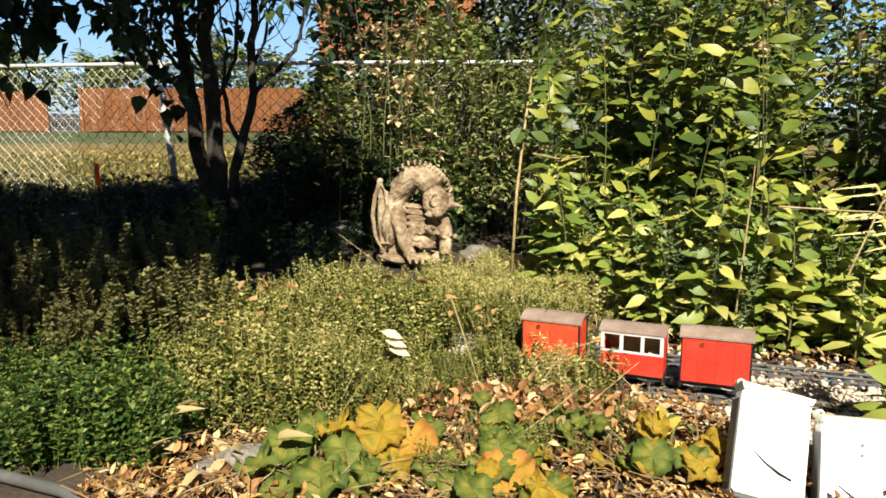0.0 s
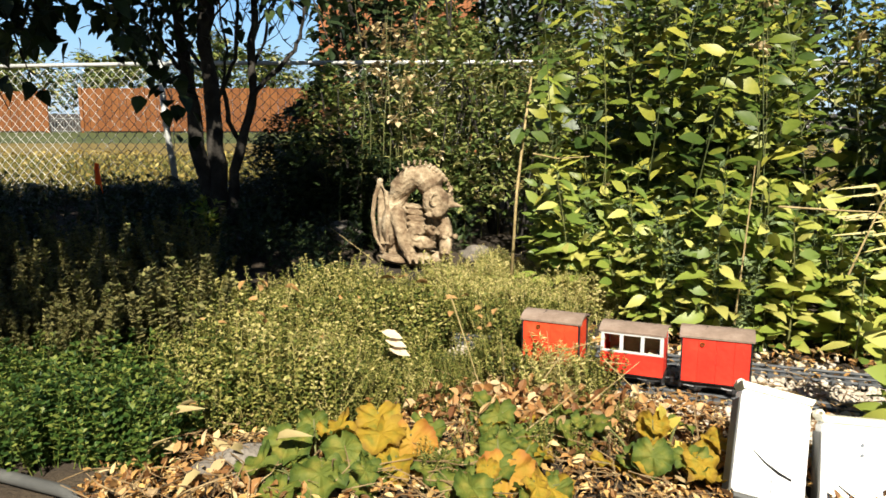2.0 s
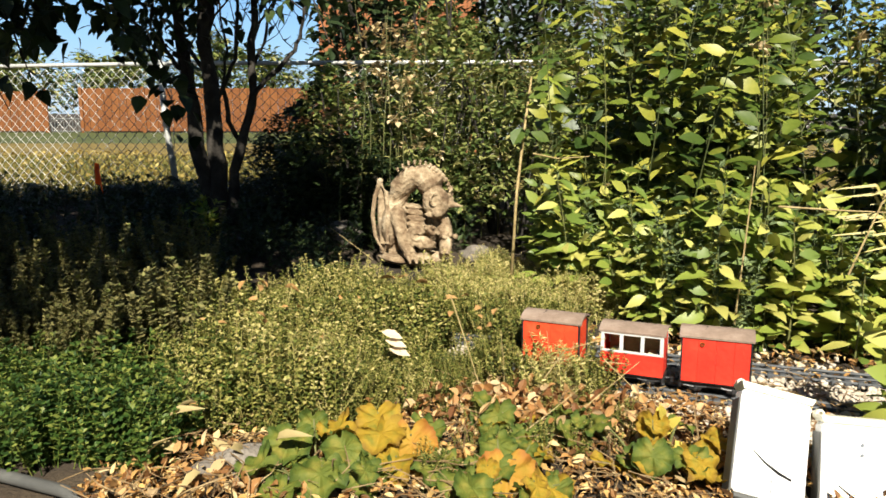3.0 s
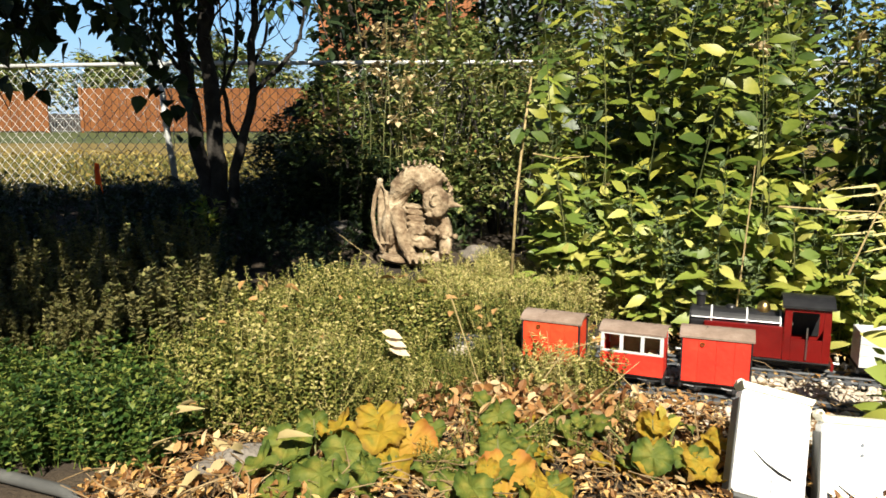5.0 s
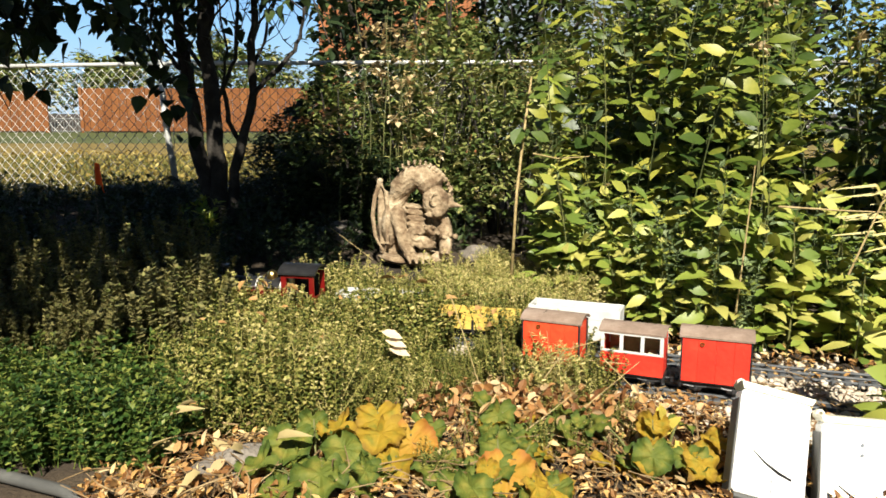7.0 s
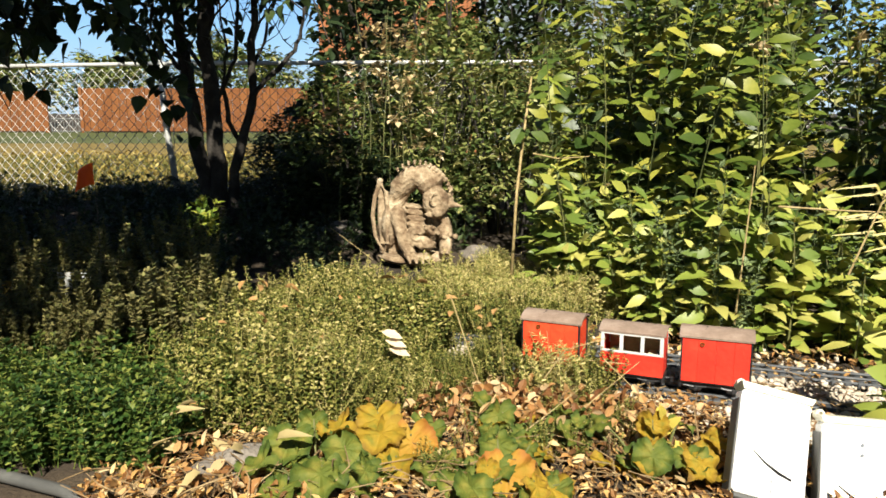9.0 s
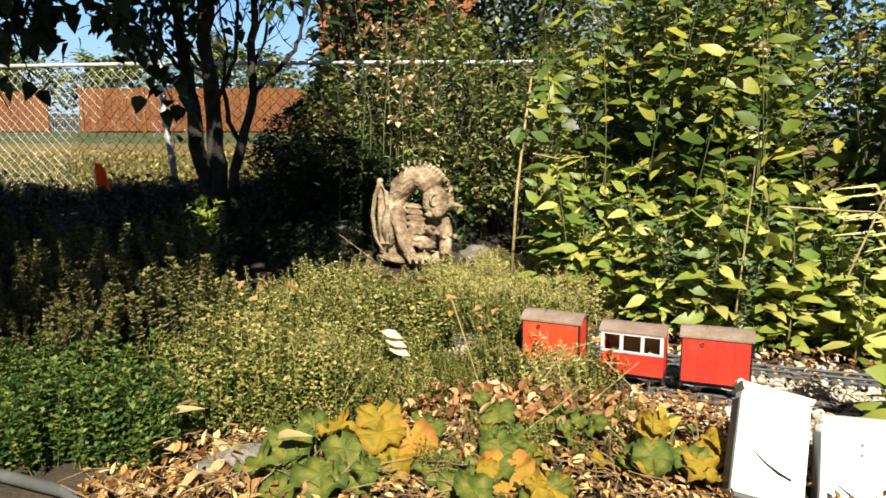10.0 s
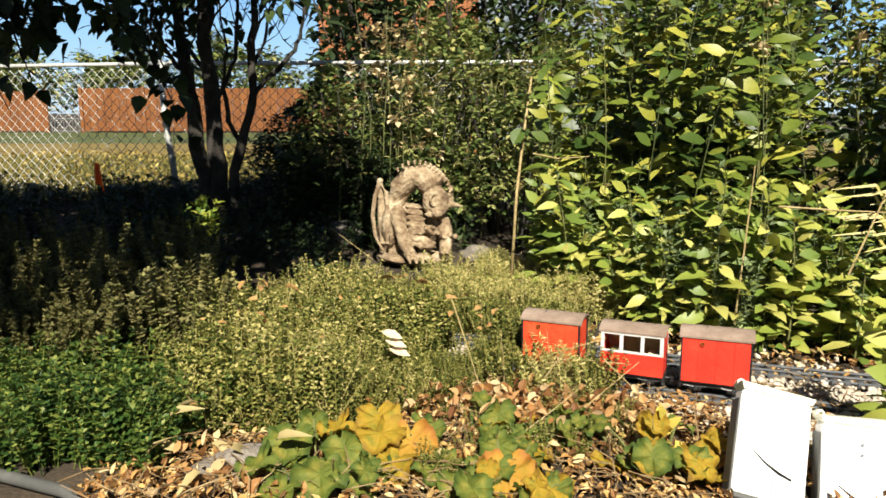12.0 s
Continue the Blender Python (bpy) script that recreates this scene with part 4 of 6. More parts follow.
def make_rocks():
    for x, y, z, r, lab in ((-0.43, 1.60, 0.01, (0.11, 0.07, 0.04), "flat grey stone among dry leaves"), (-0.3, 1.5, 0.0, (0.07, 0.05, 0.03), "small grey stone among dry leaves"),
                            (0.17, 3.95, 0.05, (0.075, 0.06, 0.05), "pale lit stone beside the statue"), (-0.62, 4.5, 0.05, (0.13, 0.09, 0.09), "grey stone in shade beside the statue"),
                            (-1.75, 3.9, 0.02, (0.1, 0.08, 0.06), "pale stone in shade"), (-1.95, 4.0, 0.02, (0.07, 0.06, 0.05), "pale stone in shade"), (-1.5, 4.2, 0.02, (0.06, 0.05, 0.04), "pale stone in shade")):
        tagged(part("garden_stone", Geo().blob((x, y, z), r, rough=0.55, n=14, rings=10), M_ROCK, smooth=True), lab, "stone", "garden stones")
    g = Geo().tube([(-1.5, 1.62, 0.012), (-0.98, 1.55, 0.014), (-0.78, 1.47, 0.012), (-0.64, 1.37, 0.01)], 0.014, 10)
    tagged(part("edging_pipe", g, M_GREYPLASTIC, smooth=True), "grey plastic edging pipe along the bed", "pipe")


# ---- trees and shrubs ----
def heart_leaf(g, p, d, s):
    g.leaf(p, d, (U(-0.4, 0.4), U(-0.4, 0.4), 1), s, s * 0.75, 0.15, U(0.1, 0.5), (1.0, 0.85, 0.45))


def limb(g, tips, p, d, length, r, depth, wander=0.25):
    """A bending limb that forks twice or more; the twigs' ends are gathered in tips."""
    pts, rads = [p], [r]
    q = p.copy()
    for k in range(4):
        d = (d + Vector((U(-wander, wander), U(-wander, wander), U(-0.05, 0.2)))).normalized()
        q = q + d * length / 4
        pts.append(q.copy())
        rads.append(r * (1 - 0.12 * (k + 1)))
        if depth <= 1:
            tips.append((q.copy(), d.copy()))
    g.tube(pts, rads, 7 if depth > 1 else 5)
    if depth > 0:
        for k in range(3 if depth > 1 else 2):
            e = (d + Vector((U(-0.9, 0.9), U(-0.9, 0.9), U(-0.3, 0.5)))).normalized()
            limb(g, tips, pts[2 + k % 3], e, length * U(0.55, 0.8), r * 0.5, depth - 1)


def make_trees():
    random.seed(51)
    top = thing("multi_stem_tree", "dark multi-stemmed tree, shade darkened into its heart-shaped leaves", "tree")
    tips = []
    stems = [([(-1.62, -0.03), (-1.66, 0.25), (-1.73, 0.55), (-1.75, 0.95), (-1.80, 1.3), (-1.83, 1.65)], 5.42, 0.062, 0.036),
             ([(-1.58, -0.03), (-1.57, 0.3), (-1.585, 0.65), (-1.60, 1.0), (-1.63, 1.35), (-1.60, 1.7)], 5.38, 0.066, 0.042),
             ([(-1.50, -0.03), (-1.46, 0.38), (-1.37, 0.68), (-1.30, 0.92), (-1.315, 1.18), (-1.27, 1.45), (-1.29, 1.7)], 5.4, 0.04, 0.02),
             ([(-1.305, 0.9), (-1.22, 1.0), (-1.1, 1.1), (-1.01, 1.2), (-0.955, 1.33), (-0.94, 1.5)], 5.38, 0.02, 0.009),
             ([(-1.42, 0.55), (-1.50, 0.72), (-1.53, 0.95), (-1.44, 1.15), (-1.40, 1.45), (-1.42, 1.65)], 5.45, 0.019, 0.01),
             ([(-1.31, 1.1), (-1.22, 1.25), (-1.18, 1.45), (-1.09, 1.65)], 5.42, 0.014, 0.007),
             ([(-1.6, 0.75), (-1.5, 0.98), (-1.47, 1.2), (-1.5, 1.5)], 5.36, 0.013, 0.007),
             ([(-1.78, 1.05), (-1.9, 1.2), (-1.98, 1.42), (-1.96, 1.65)], 5.4, 0.016, 0.008)]
    for pts, y, r0, r1 in stems:
        g = Geo()
        fine = []
        for a, b in zip(pts, pts[1:]):
            fine += [(a[0] + (b[0] - a[0]) * t + U(-0.008, 0.008), y + U(-0.012, 0.012), a[1] + (b[1] - a[1]) * t) for t in (0, 0.33, 0.67)]
        fine.append((pts[-1][0], y, pts[-1][1]))
        n = len(fine) - 1
        g.tube(fine, [(r0 + (r1 - r0) * k / n) * U(0.88, 1.1) for k in range(n + 1)], 9)
        for k in range(4):
            q = Vector(fine[n - 2 * k])
            twig = []
            limb(g, twig if q.z < 1.2 else tips, q, Vector((U(-0.8, 0.8), U(-0.4, 0.4), U(0.5, 1.2))).normalized(), U(0.25, 0.5), r1 * 0.45, 1, 0.35)
        limb(g, tips, Vector(fine[-1]), Vector((U(-0.3, 0.3), U(-0.3, 0.3), 1)).normalized(), 0.9, r1, 2, 0.12)
        part("stem", g, M_BARK, top, smooth=True)
    lf = Geo()
    for p, d in tips:
        for k in range(5):
            q = p + Vector((U(-0.3, 0.3), U(-0.25, 0.25), U(-0.25, 0.25)))
            if -1.66 < q.x < -0.9 and q.z < 1.62 and random.random() < 0.85:
                continue
            if q.z > 1.15 or random.random() < 0.2:
                heart_leaf(lf, q, around(U(0, 6.28), U(-0.9, 0.3)), U(0.06, 0.11))
    for k in range(3800):
        u = Vector((random.gauss(0, 1), random.gauss(0, 1), random.gauss(0, 1))).normalized() * random.random() ** 0.4
        q = Vector((-2.1 + 1.3 * u.x, 4.75 + 0.95 * u.y, 2.15 + 0.9 * u.z))
        if noise.noise(q * 1.8) > -0.15 and (q.z > 1.7 or q.x < -2.3):
            heart_leaf(lf, q, around(U(0, 6.28), U(-0.9, 0.3)), U(0.07, 0.12))
    # crown leaves are coloured dark to carry the shade they hang in
    part("crown", lf, M_SHADED_LEAF, top)

    random.seed(52)
    top = thing("overhanging_tree", "leafy tree with hanging sprays, its unseen crown added to shade the bed", "tree")
    wood, tips = Geo(), []
    limb(wood, tips, Vector((-4.6, 0.9, -0.05)), Vector((0.2, 0.1, 1)).normalized(), 2.2, 0.13, 0)
    part("trunk", wood, M_BARK, top, smooth=True)
    base = Vector(wood.v[-1])
    lf = Geo()
    tips = []
    for k in range(8):
        br = Geo()
        limb(br, tips, base + Vector((0, 0, U(-0.4, 0.1))), around(-1.2 + 0.36 * k, U(0.3, 0.7)), U(0.9, 1.2), 0.05, 2)
        part("limb", br, M_BARK, top, smooth=True)
    # crown out of view, added to shade the bed; a gap lights the seedling
    for k in range(16000):
        u = Vector((random.gauss(0, 1), random.gauss(0, 1), random.gauss(0, 1))).normalized() * random.random() ** 0.4
        q = Vector((-2.56 + 2.45 * u.x, 1.0 + 2.6 * u.y, 3.15 + 0.9 * u.z))
        spot = Vector((-1.42, 4.6, 0.15))
        gap = (q - spot) - SUN * (q - spot).dot(SUN)
        if noise.noise(q * 1.3) > -0.33 and gap.length > 0.17:
            heart_leaf(lf, q, around(U(0, 6.28), U(-0.9, 0.3)), U(0.11, 0.16))
    # hanging sprays seen against the sky
    tw = Geo()
    for x, y, z, dx, dz, n in ((-2.7, 4.0, 1.5, 0.6, -0.32, 75), (-2.6, 3.9, 1.42, 0.45, -0.25, 75), (-2.5, 4.3, 1.45, 0.25, -0.5, 60), (-2.1, 4.3, 1.5, 0.5, -0.3, 75), (-2.75, 4.4, 1.2, 0.3, -0.4, 45), (-2.5, 4.1, 1.35, 0.5, -0.12, 75),
                               (-2.0, 4.5, 1.45, 0.5, -0.6, 70), (-1.95, 4.6, 1.35, 0.4, -0.62, 60), (-2.3, 4.2, 1.45, 0.3, -0.2, 70), (-1.7, 4.7, 1.6, 0.4, -0.4, 22), (-1.3, 4.9, 1.6, 0.5, -0.25, 18), (-1.0, 4.9, 1.7, 0.3, -0.5, 12)):
        pts = [Vector((x + dx * t, y, z + dz * t * t)) for t in (0, 0.33, 0.66, 1.0)]
        tw.tube(pts, [0.012, 0.009, 0.006, 0.003], 5)
        for j in range(int(n * 0.62)):
            t = U(0.1, 1)
            q = Vector((x + dx * t, y, z + dz * t * t)) + Vector((U(-0.12, 0.12), U(-0.15, 0.15), U(-0.13, 0.1)))
            heart_leaf(lf, q, around(U(0, 6.28), U(-1.2, 0.1)), U(0.08, 0.125))
    part("twig_spray", tw, M_BARK, top)
    part("crown", lf, M_SHADED_LEAF, top)
    # an unseen bough, added to shade the seedling until the wind lifts it aside
    g = Geo().tube([(-0.5, -0.1, 0.05), (-0.2, 0, 0.02), (0.15, 0.05, -0.03)], [0.012, 0.009, 0.004], 5)
    for j in range(130):
        heart_leaf(g, Vector((U(-0.27, 0.27), U(-0.27, 0.27), U(-0.08, 0.08))), around(U(0, 6.28), U(-0.7, 0.3)), U(0.1, 0.15))
    return part("shade_bough", g, M_SHADED_LEAF, top)


def shrub(seed, h, r, n, leaf_len, tall=0.0):
    random.seed(seed)
    wood, lf = [], Geo()
    for k in range(7):
        a = U(0, 6.28)
        e = Vector((r * 0.7 * math.cos(a), r * 0.7 * math.sin(a), h * U(0.7, 1.0)))
        wood.append(Geo().tube([(0.1 * e.x, 0.1 * e.y, -0.02), (0.5 * e.x, 0.5 * e.y, 0.55 * e.z), e], [0.012, 0.008, 0.004], 5).mesh("branch", M_BARK))
    for k in range(n):
        u = around(U(0, 6.28), U(-0.6, 1.5)) * random.random() ** 0.35
        q = Vector((r * u.x, r * u.y, h * (0.45 + 0.55 * u.z)))
        q *= 1 + 0.25 * noise.noise(q * 3 + Vector((seed, 0, 0)))
        if q.z > 0.02 and noise.noise(q * 5.5 + Vector((0, seed, 0))) > -0.13:
            s = leaf_len * U(0.7, 1.5)
            lf.leaf(q, around(U(0, 6.28), U(-0.5, 0.7)), (U(-0.4, 0.4), U(-0.4, 0.4), 1), s, s * 0.5, 0.2, 0.3)
    return wood, lf


def make_shrubs():
    kinds = []
    for k in range(4):
        w, l = shrub(400 + k, 1.15, 0.42, 2600, 0.055)
        kinds.append((w, l.mesh("foliage", M_SHRUB)))
    # shrubs of the same build, with shade put into their leaf colour
    shaded_kinds = []
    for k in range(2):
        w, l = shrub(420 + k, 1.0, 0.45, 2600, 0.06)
        shaded_kinds.append((w, l.mesh("foliage", M_SHADED_LEAF)))
    random.seed(61)

    def stand(pair, x, y, s, sz, lab):
        top = thing("shrub", lab, "shrub", "shrubs along the fence", pose(x, y, 0, 0, 0, U(0, 360)))
        top.scale = (s, s, s * sz)
        for me in pair[0]:
            new("branch", me).parent = top
        ob = new("foliage", pair[1])
        ob.parent = top
        ob["kind"] = "stuff"
    for x, y, s, sz in ((-0.25, 5.2, 0.95, 0.95), (0.35, 5.0, 1.0, 1.05), (-0.75, 5.6, 0.9, 1.0), (0.1, 5.8, 1.1, 1.05), (0.75, 5.4, 1.1, 1.05), (-0.05, 4.75, 0.7, 1.0), (0.45, 4.55, 0.75, 1.1),
                        (1.5, 6.2, 1.2, 1.3), (2.3, 6.1, 1.1, 1.35), (3.75, 6.0, 1.2, 1.35), (1.4, 5.2, 1.1, 1.2), (1.95, 5.0, 1.0, 1.3), (3.25, 5.0, 1.1, 1.2), (3.4, 5.2, 1.2, 1.2), (1.0, 6.1, 1.1, 1.2)):
        stand(random.choice(kinds), x, y, s, sz, "leafy green shrub with yellowing tips")
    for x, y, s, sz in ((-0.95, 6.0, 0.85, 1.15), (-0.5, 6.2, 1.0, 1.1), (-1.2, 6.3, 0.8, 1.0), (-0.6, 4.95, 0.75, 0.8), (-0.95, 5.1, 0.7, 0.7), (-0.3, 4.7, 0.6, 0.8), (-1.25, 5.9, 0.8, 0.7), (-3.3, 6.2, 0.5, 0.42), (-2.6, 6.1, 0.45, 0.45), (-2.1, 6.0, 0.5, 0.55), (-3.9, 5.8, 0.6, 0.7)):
        stand(random.choice(shaded_kinds), x, y, s, sz, "dense shrub with shade darkened into its leaf colour")
    # tall faded flower stems
    for k, (x, y, h, mat, lab) in enumerate([(-0.42, 5.0, 1.45, M_BLOOM, "tall stem with pale faded flowers"), (-0.30, 4.9, 1.3, M_BLOOM, "tall stem with pale faded flowers"), (-0.36, 5.1, 1.25, M_BLOOM, "tall stem with pale faded flowers"),
                                           (-0.15, 4.8, 1.0, M_BLOOM, "tall stem with pale faded flowers"), (-0.22, 4.9, 0.92, M_BLOOM, "tall stem with pale faded flowers"), (-0.75, 4.8, 0.75, M_BLOOM, "tall stem with pale faded flowers"), (-0.5, 4.6, 1.15, M_BLOOM, "tall stem with pale faded flowers"), (-0.33, 4.6, 1.34, M_BLOOM, "tall stem with pale faded flowers"), (-0.25, 4.5, 1.0, M_BLOOM, "tall stem with pale faded flowers"), (-0.1, 4.55, 0.9, M_BLOOM, "tall stem with pale faded flowers"), (-0.62, 4.5, 0.8, M_BLOOM, "tall stem with pale faded flowers"), (1.25, 3.1, 1.26, M_GOLD, "tall stem with brownish seedy plume"), (1.62, 3.0, 1.16, M_GOLD, "tall stem with brownish seedy plume"), (0.85, 3.4, 1.2, M_GOLD, "tall stem with brownish seedy plume")]
                                          + [(-0.2 + 0.11 * j, 4.7 + 0.1 * (j % 3), 1.02 + 0.05 * (j % 4), M_GOLD, "tall stem with brownish seedy plume") for j in range(10)]
                                          + [(-0.46 + 0.075 * j, 4.75 + 0.06 * (j % 3), 1.5 - 0.08 * (j % 3), M_BLOOM, "tall stem with pale faded flowers") for j in range(5)]):
        random.seed(500 + k)
        top = thing("flower_stem", lab, "plant", "tall faded flower stems", pose(x, y, 0))
        part("stem", Geo().tube([(0, 0, -0.02), (0.02, 0, h * 0.5), (U(-0.12, 0.12), U(-0.08, 0.08), h)], [0.003, 0.0025, 0.0015], 5), M_STEM, top)
        fl = Geo()
        heads = [Vector((U(-0.07, 0.07), U(-0.06, 0.06), h * U(0.6, 1.0))) for j in range(4)]
        for j in range(60 if mat is M_GOLD else 40):
            q = Vector((U(-0.07, 0.07), U(-0.06, 0.06), h * U(0.78, 1.02) if mat is M_GOLD else h * U(0.55, 1.02)))
            if mat is not M_GOLD:
                q = heads[j % 4] + Vector((U(-0.022, 0.022), U(-0.02, 0.02), U(-0.022, 0.022)))
            s = U(0.015, 0.03) if mat is M_GOLD else U(0.03, 0.05)
            fl.leaf(q, around(U(0, 6.28), U(-0.5, 0.9)), (0, 0, 1), s, s * 0.7, 0.3, 0.3)
        part("flower_head", fl, mat, top)["kind"] = "stuff"
    # tall stake-like stalk with a hanging leaf
    top = thing("tall_dry_stalk", "tall straw-coloured stalk with one large hanging leaf", "plant")
    part("stalk", Geo().tube([(0.29, 3.2, 0.05), (0.31, 3.22, 0.45), (0.345, 3.25, 0.75), (0.37, 3.28, 0.93)], [0.007, 0.0065, 0.0055, 0.004], 7), M_STRAW, top, smooth=True)
    g = Geo().leaf((0.37, 3.27, 0.92), (0.75, -0.2, 0.15), (0, -0.5, 1), 0.13, 0.05, 0.5, 0.7)
    g.leaf((0.45, 3.22, 0.90), (0.1, -0.3, -1), (-0.3, -1, 0), 0.20, 0.075, 0.3, 0.15)
    part("leaf", g, M_HEDGE_LOW, top)
    part("leaf", Geo().leaf((0.33, 3.22, 0.72), (-0.4, -0.4, -0.6), (-0.3, -0.8, 0.5), 0.09, 0.07, 0.2, 0.1), M_MINT, top)
    # woods and trees behind
    for x, y, s, lab in ((1.2, 9.5, 2.6, "dark tree behind the fence"), (2.6, 9.0, 2.6, "dark tree behind the fence"), (4.2, 9.2, 2.8, "dark tree behind the fence"), (0.2, 8.6, 1.75, "dark tree behind the fence"), (-0.05, 7.7, 1.6, "dark tree behind the fence"), (-0.55, 8.2, 1.25, "dark tree behind the fence"), (-0.7, 9.6, 2.7, "dark tree behind the fence"), (-0.75, 8.6, 2.3, "dark tree behind the fence"), (0.5, 9.9, 2.4, "dark tree behind the fence")):
        top = thing("tree", lab, "tree", "trees behind the fence", pose(x, y, 0, 0, 0, U(0, 360)))
        top.scale = (s * 0.8, s * 0.8, s)
        part("trunk", Geo().tube([(0, 0, -0.02), (0.02, 0, 0.5), (0, 0.02, 1.0)], [0.05, 0.035, 0.01], 8), M_BARK, top)
        for j in range(6):
            a = j * 1.1
            part("limb", Geo().tube([(0, 0, 0.12 + 0.1 * j), around(a, 0.8) * 0.3 + Vector((0, 0, 0.2 + 0.1 * j)), around(a, 1.0) * 0.5 + Vector((0, 0, 0.25 + 0.1 * j))], [0.02, 0.012, 0.004], 5), M_BARK, top)
        # large crowns reuse the leaf colour darkened for shade
        new("crown", kinds[1][1] if s < 1.8 else shaded_kinds[0][1]).parent = top
    far = []
    for k in range(2):
        w, l = shrub(440 + k, 1.0, 0.6, 2600, 0.075)
        far.append((w, l.mesh("crown", M_SHRUB)))
    for x, y, s in ((-26, 46, 5.0), (-21.5, 48, 4.2), (-17.5, 44, 4.6), (-14, 50, 5.5), (-10, 46, 4.2), (-30, 52, 6), (-5, 48, 5.0), (-23.5, 42, 3.0)):
        top = thing("far_tree", "rounded green tree beyond the board fence", "tree", "far trees", pose(x, y, 0, 0, 0, U(0, 360)))
        top.scale = (s, s, s)
        part("trunk", Geo().tube([(0, 0, -0.02), (0, 0, 0.7)], [0.05, 0.02], 8), M_BARK, top)
        new("crown", random.choice(far)[1]).parent = top
    # lawn tufts and leaves
    tuft = []
    for k in range(4):
        random.seed(600 + k)
        g = Geo()
        for j in range(14):
            p = Vector((U(-0.08, 0.08), U(-0.08, 0.08), 0))
            g.leaf(p, around(U(0, 6.28), U(0.6, 1.5)), (0, 0, 1), U(0.03, 0.08), 0.011, 0.1, 0.2)
        tuft.append(g)
    random.seed(71)
    spots = []
    for k in range(4200):
        y = 6.95 + 6.5 * random.random() ** 1.5
        spots.append((random.randrange(4), placed_at(U(-0.62 * y, -0.15 * y), y, 0.004, U(0.8, 1.6))))
    tagged(scatter("lawn_grass", tuft, spots, M_GRASS), "dry yellow grass tufts on the lawn", "grass", kind="stuff")
    fall = [Geo().leaf((0, 0, 0), (1, 0, 0.2), (U(-0.3, 0.3), -0.3, 1), 0.07, 0.05, 0.4, U(-0.4, 0.4)) for k in range(5)]
    spots = []
    for k in range(2600):
        y = 7.0 + 8 * random.random() ** 1.4
        spots.append((random.randrange(5), placed_at(U(-0.62 * y, -0.15 * y), y, 0.03, U(0.7, 1.4), 30)))
    tagged(scatter("lawn_leaves", fall, spots, M_LAWNLEAF), "yellow fallen leaves strewn on the lawn", "leaf litter", kind="stuff")


# ---- railway ----
GAUGE = 0.045
RAIL_TOP = 0.034


def make_track(line, a, b, label, sleepers):
    top = thing("railway_track", label, "track", "garden railway tracks")
    for sgn in (-1, 1):
        pts = []
        s = a
        while s < b:
            pts.append((line.place(s, 0) @ Vector((0, sgn * GAUGE / 2, RAIL_TOP - 0.005)))[:])
            s += 0.06
        part("rail", Geo().tube(pts, 0.0048, 6), M_BLACKMATT, top)
        pts = [(line.place(a + 0.06 * k, 0) @ Vector((0, sgn * 0.043, 0.02)))[:] for k in range(int((b - a) / 0.06))]
        part("tie_strip", Geo().tube(pts, 0.005, 4), M_BLACKMATT, top)
    me = Geo().box(-0.009, 0.009, -0.05, 0.05, 0.006, 0.025, 0.002).mesh("sleeper", M_BLACKMATT)
    s = sleepers[0]
    while s < sleepers[1]:
        ob = new("sleeper", me)
        ob.parent = top
        ob.matrix_basis = line.place(s, 0, 0.03)
        s += 0.034


def wheel_geo(r, spokes=False):
    g = Geo()
    for sgn in (-1, 1):
        g.ring((0, sgn * 0.022, 0), (0, 1, 0), 0.0 if not spokes else r * 0.72, r, 0.007, 18)
        g.ring((0, sgn * 0.0185, 0), (0, 1, 0), 0.0 if not spokes else r * 0.8, r + 0.003, 0.002, 18)
        if spokes:
            g.ring((0, sgn * 0.022, 0), (0, 1, 0), 0, r * 0.3, 0.009, 10)
            for k in range(8):
                a = k * math.pi / 4
                g.tube([(r * 0.2 * math.cos(a), sgn * 0.022, r * 0.2 * math.sin(a)), (r * 0.8 * math.cos(a), sgn * 0.022, r * 0.8 * math.sin(a))], 0.002, 4)
        else:
            for k in range(3):
                a = k * 2.094
                g.box(-r * 0.15, r * 0.15, sgn * 0.027 - 0.001, sgn * 0.027 + 0.001, r * 0.35, r * 0.75, m=pose(0, 0, 0, 0, math.degrees(a), 0))
    g.tube([(0, -0.022, 0), (0, 0.022, 0)], 0.003, 6)
    return g


WHEEL_R = 0.0165


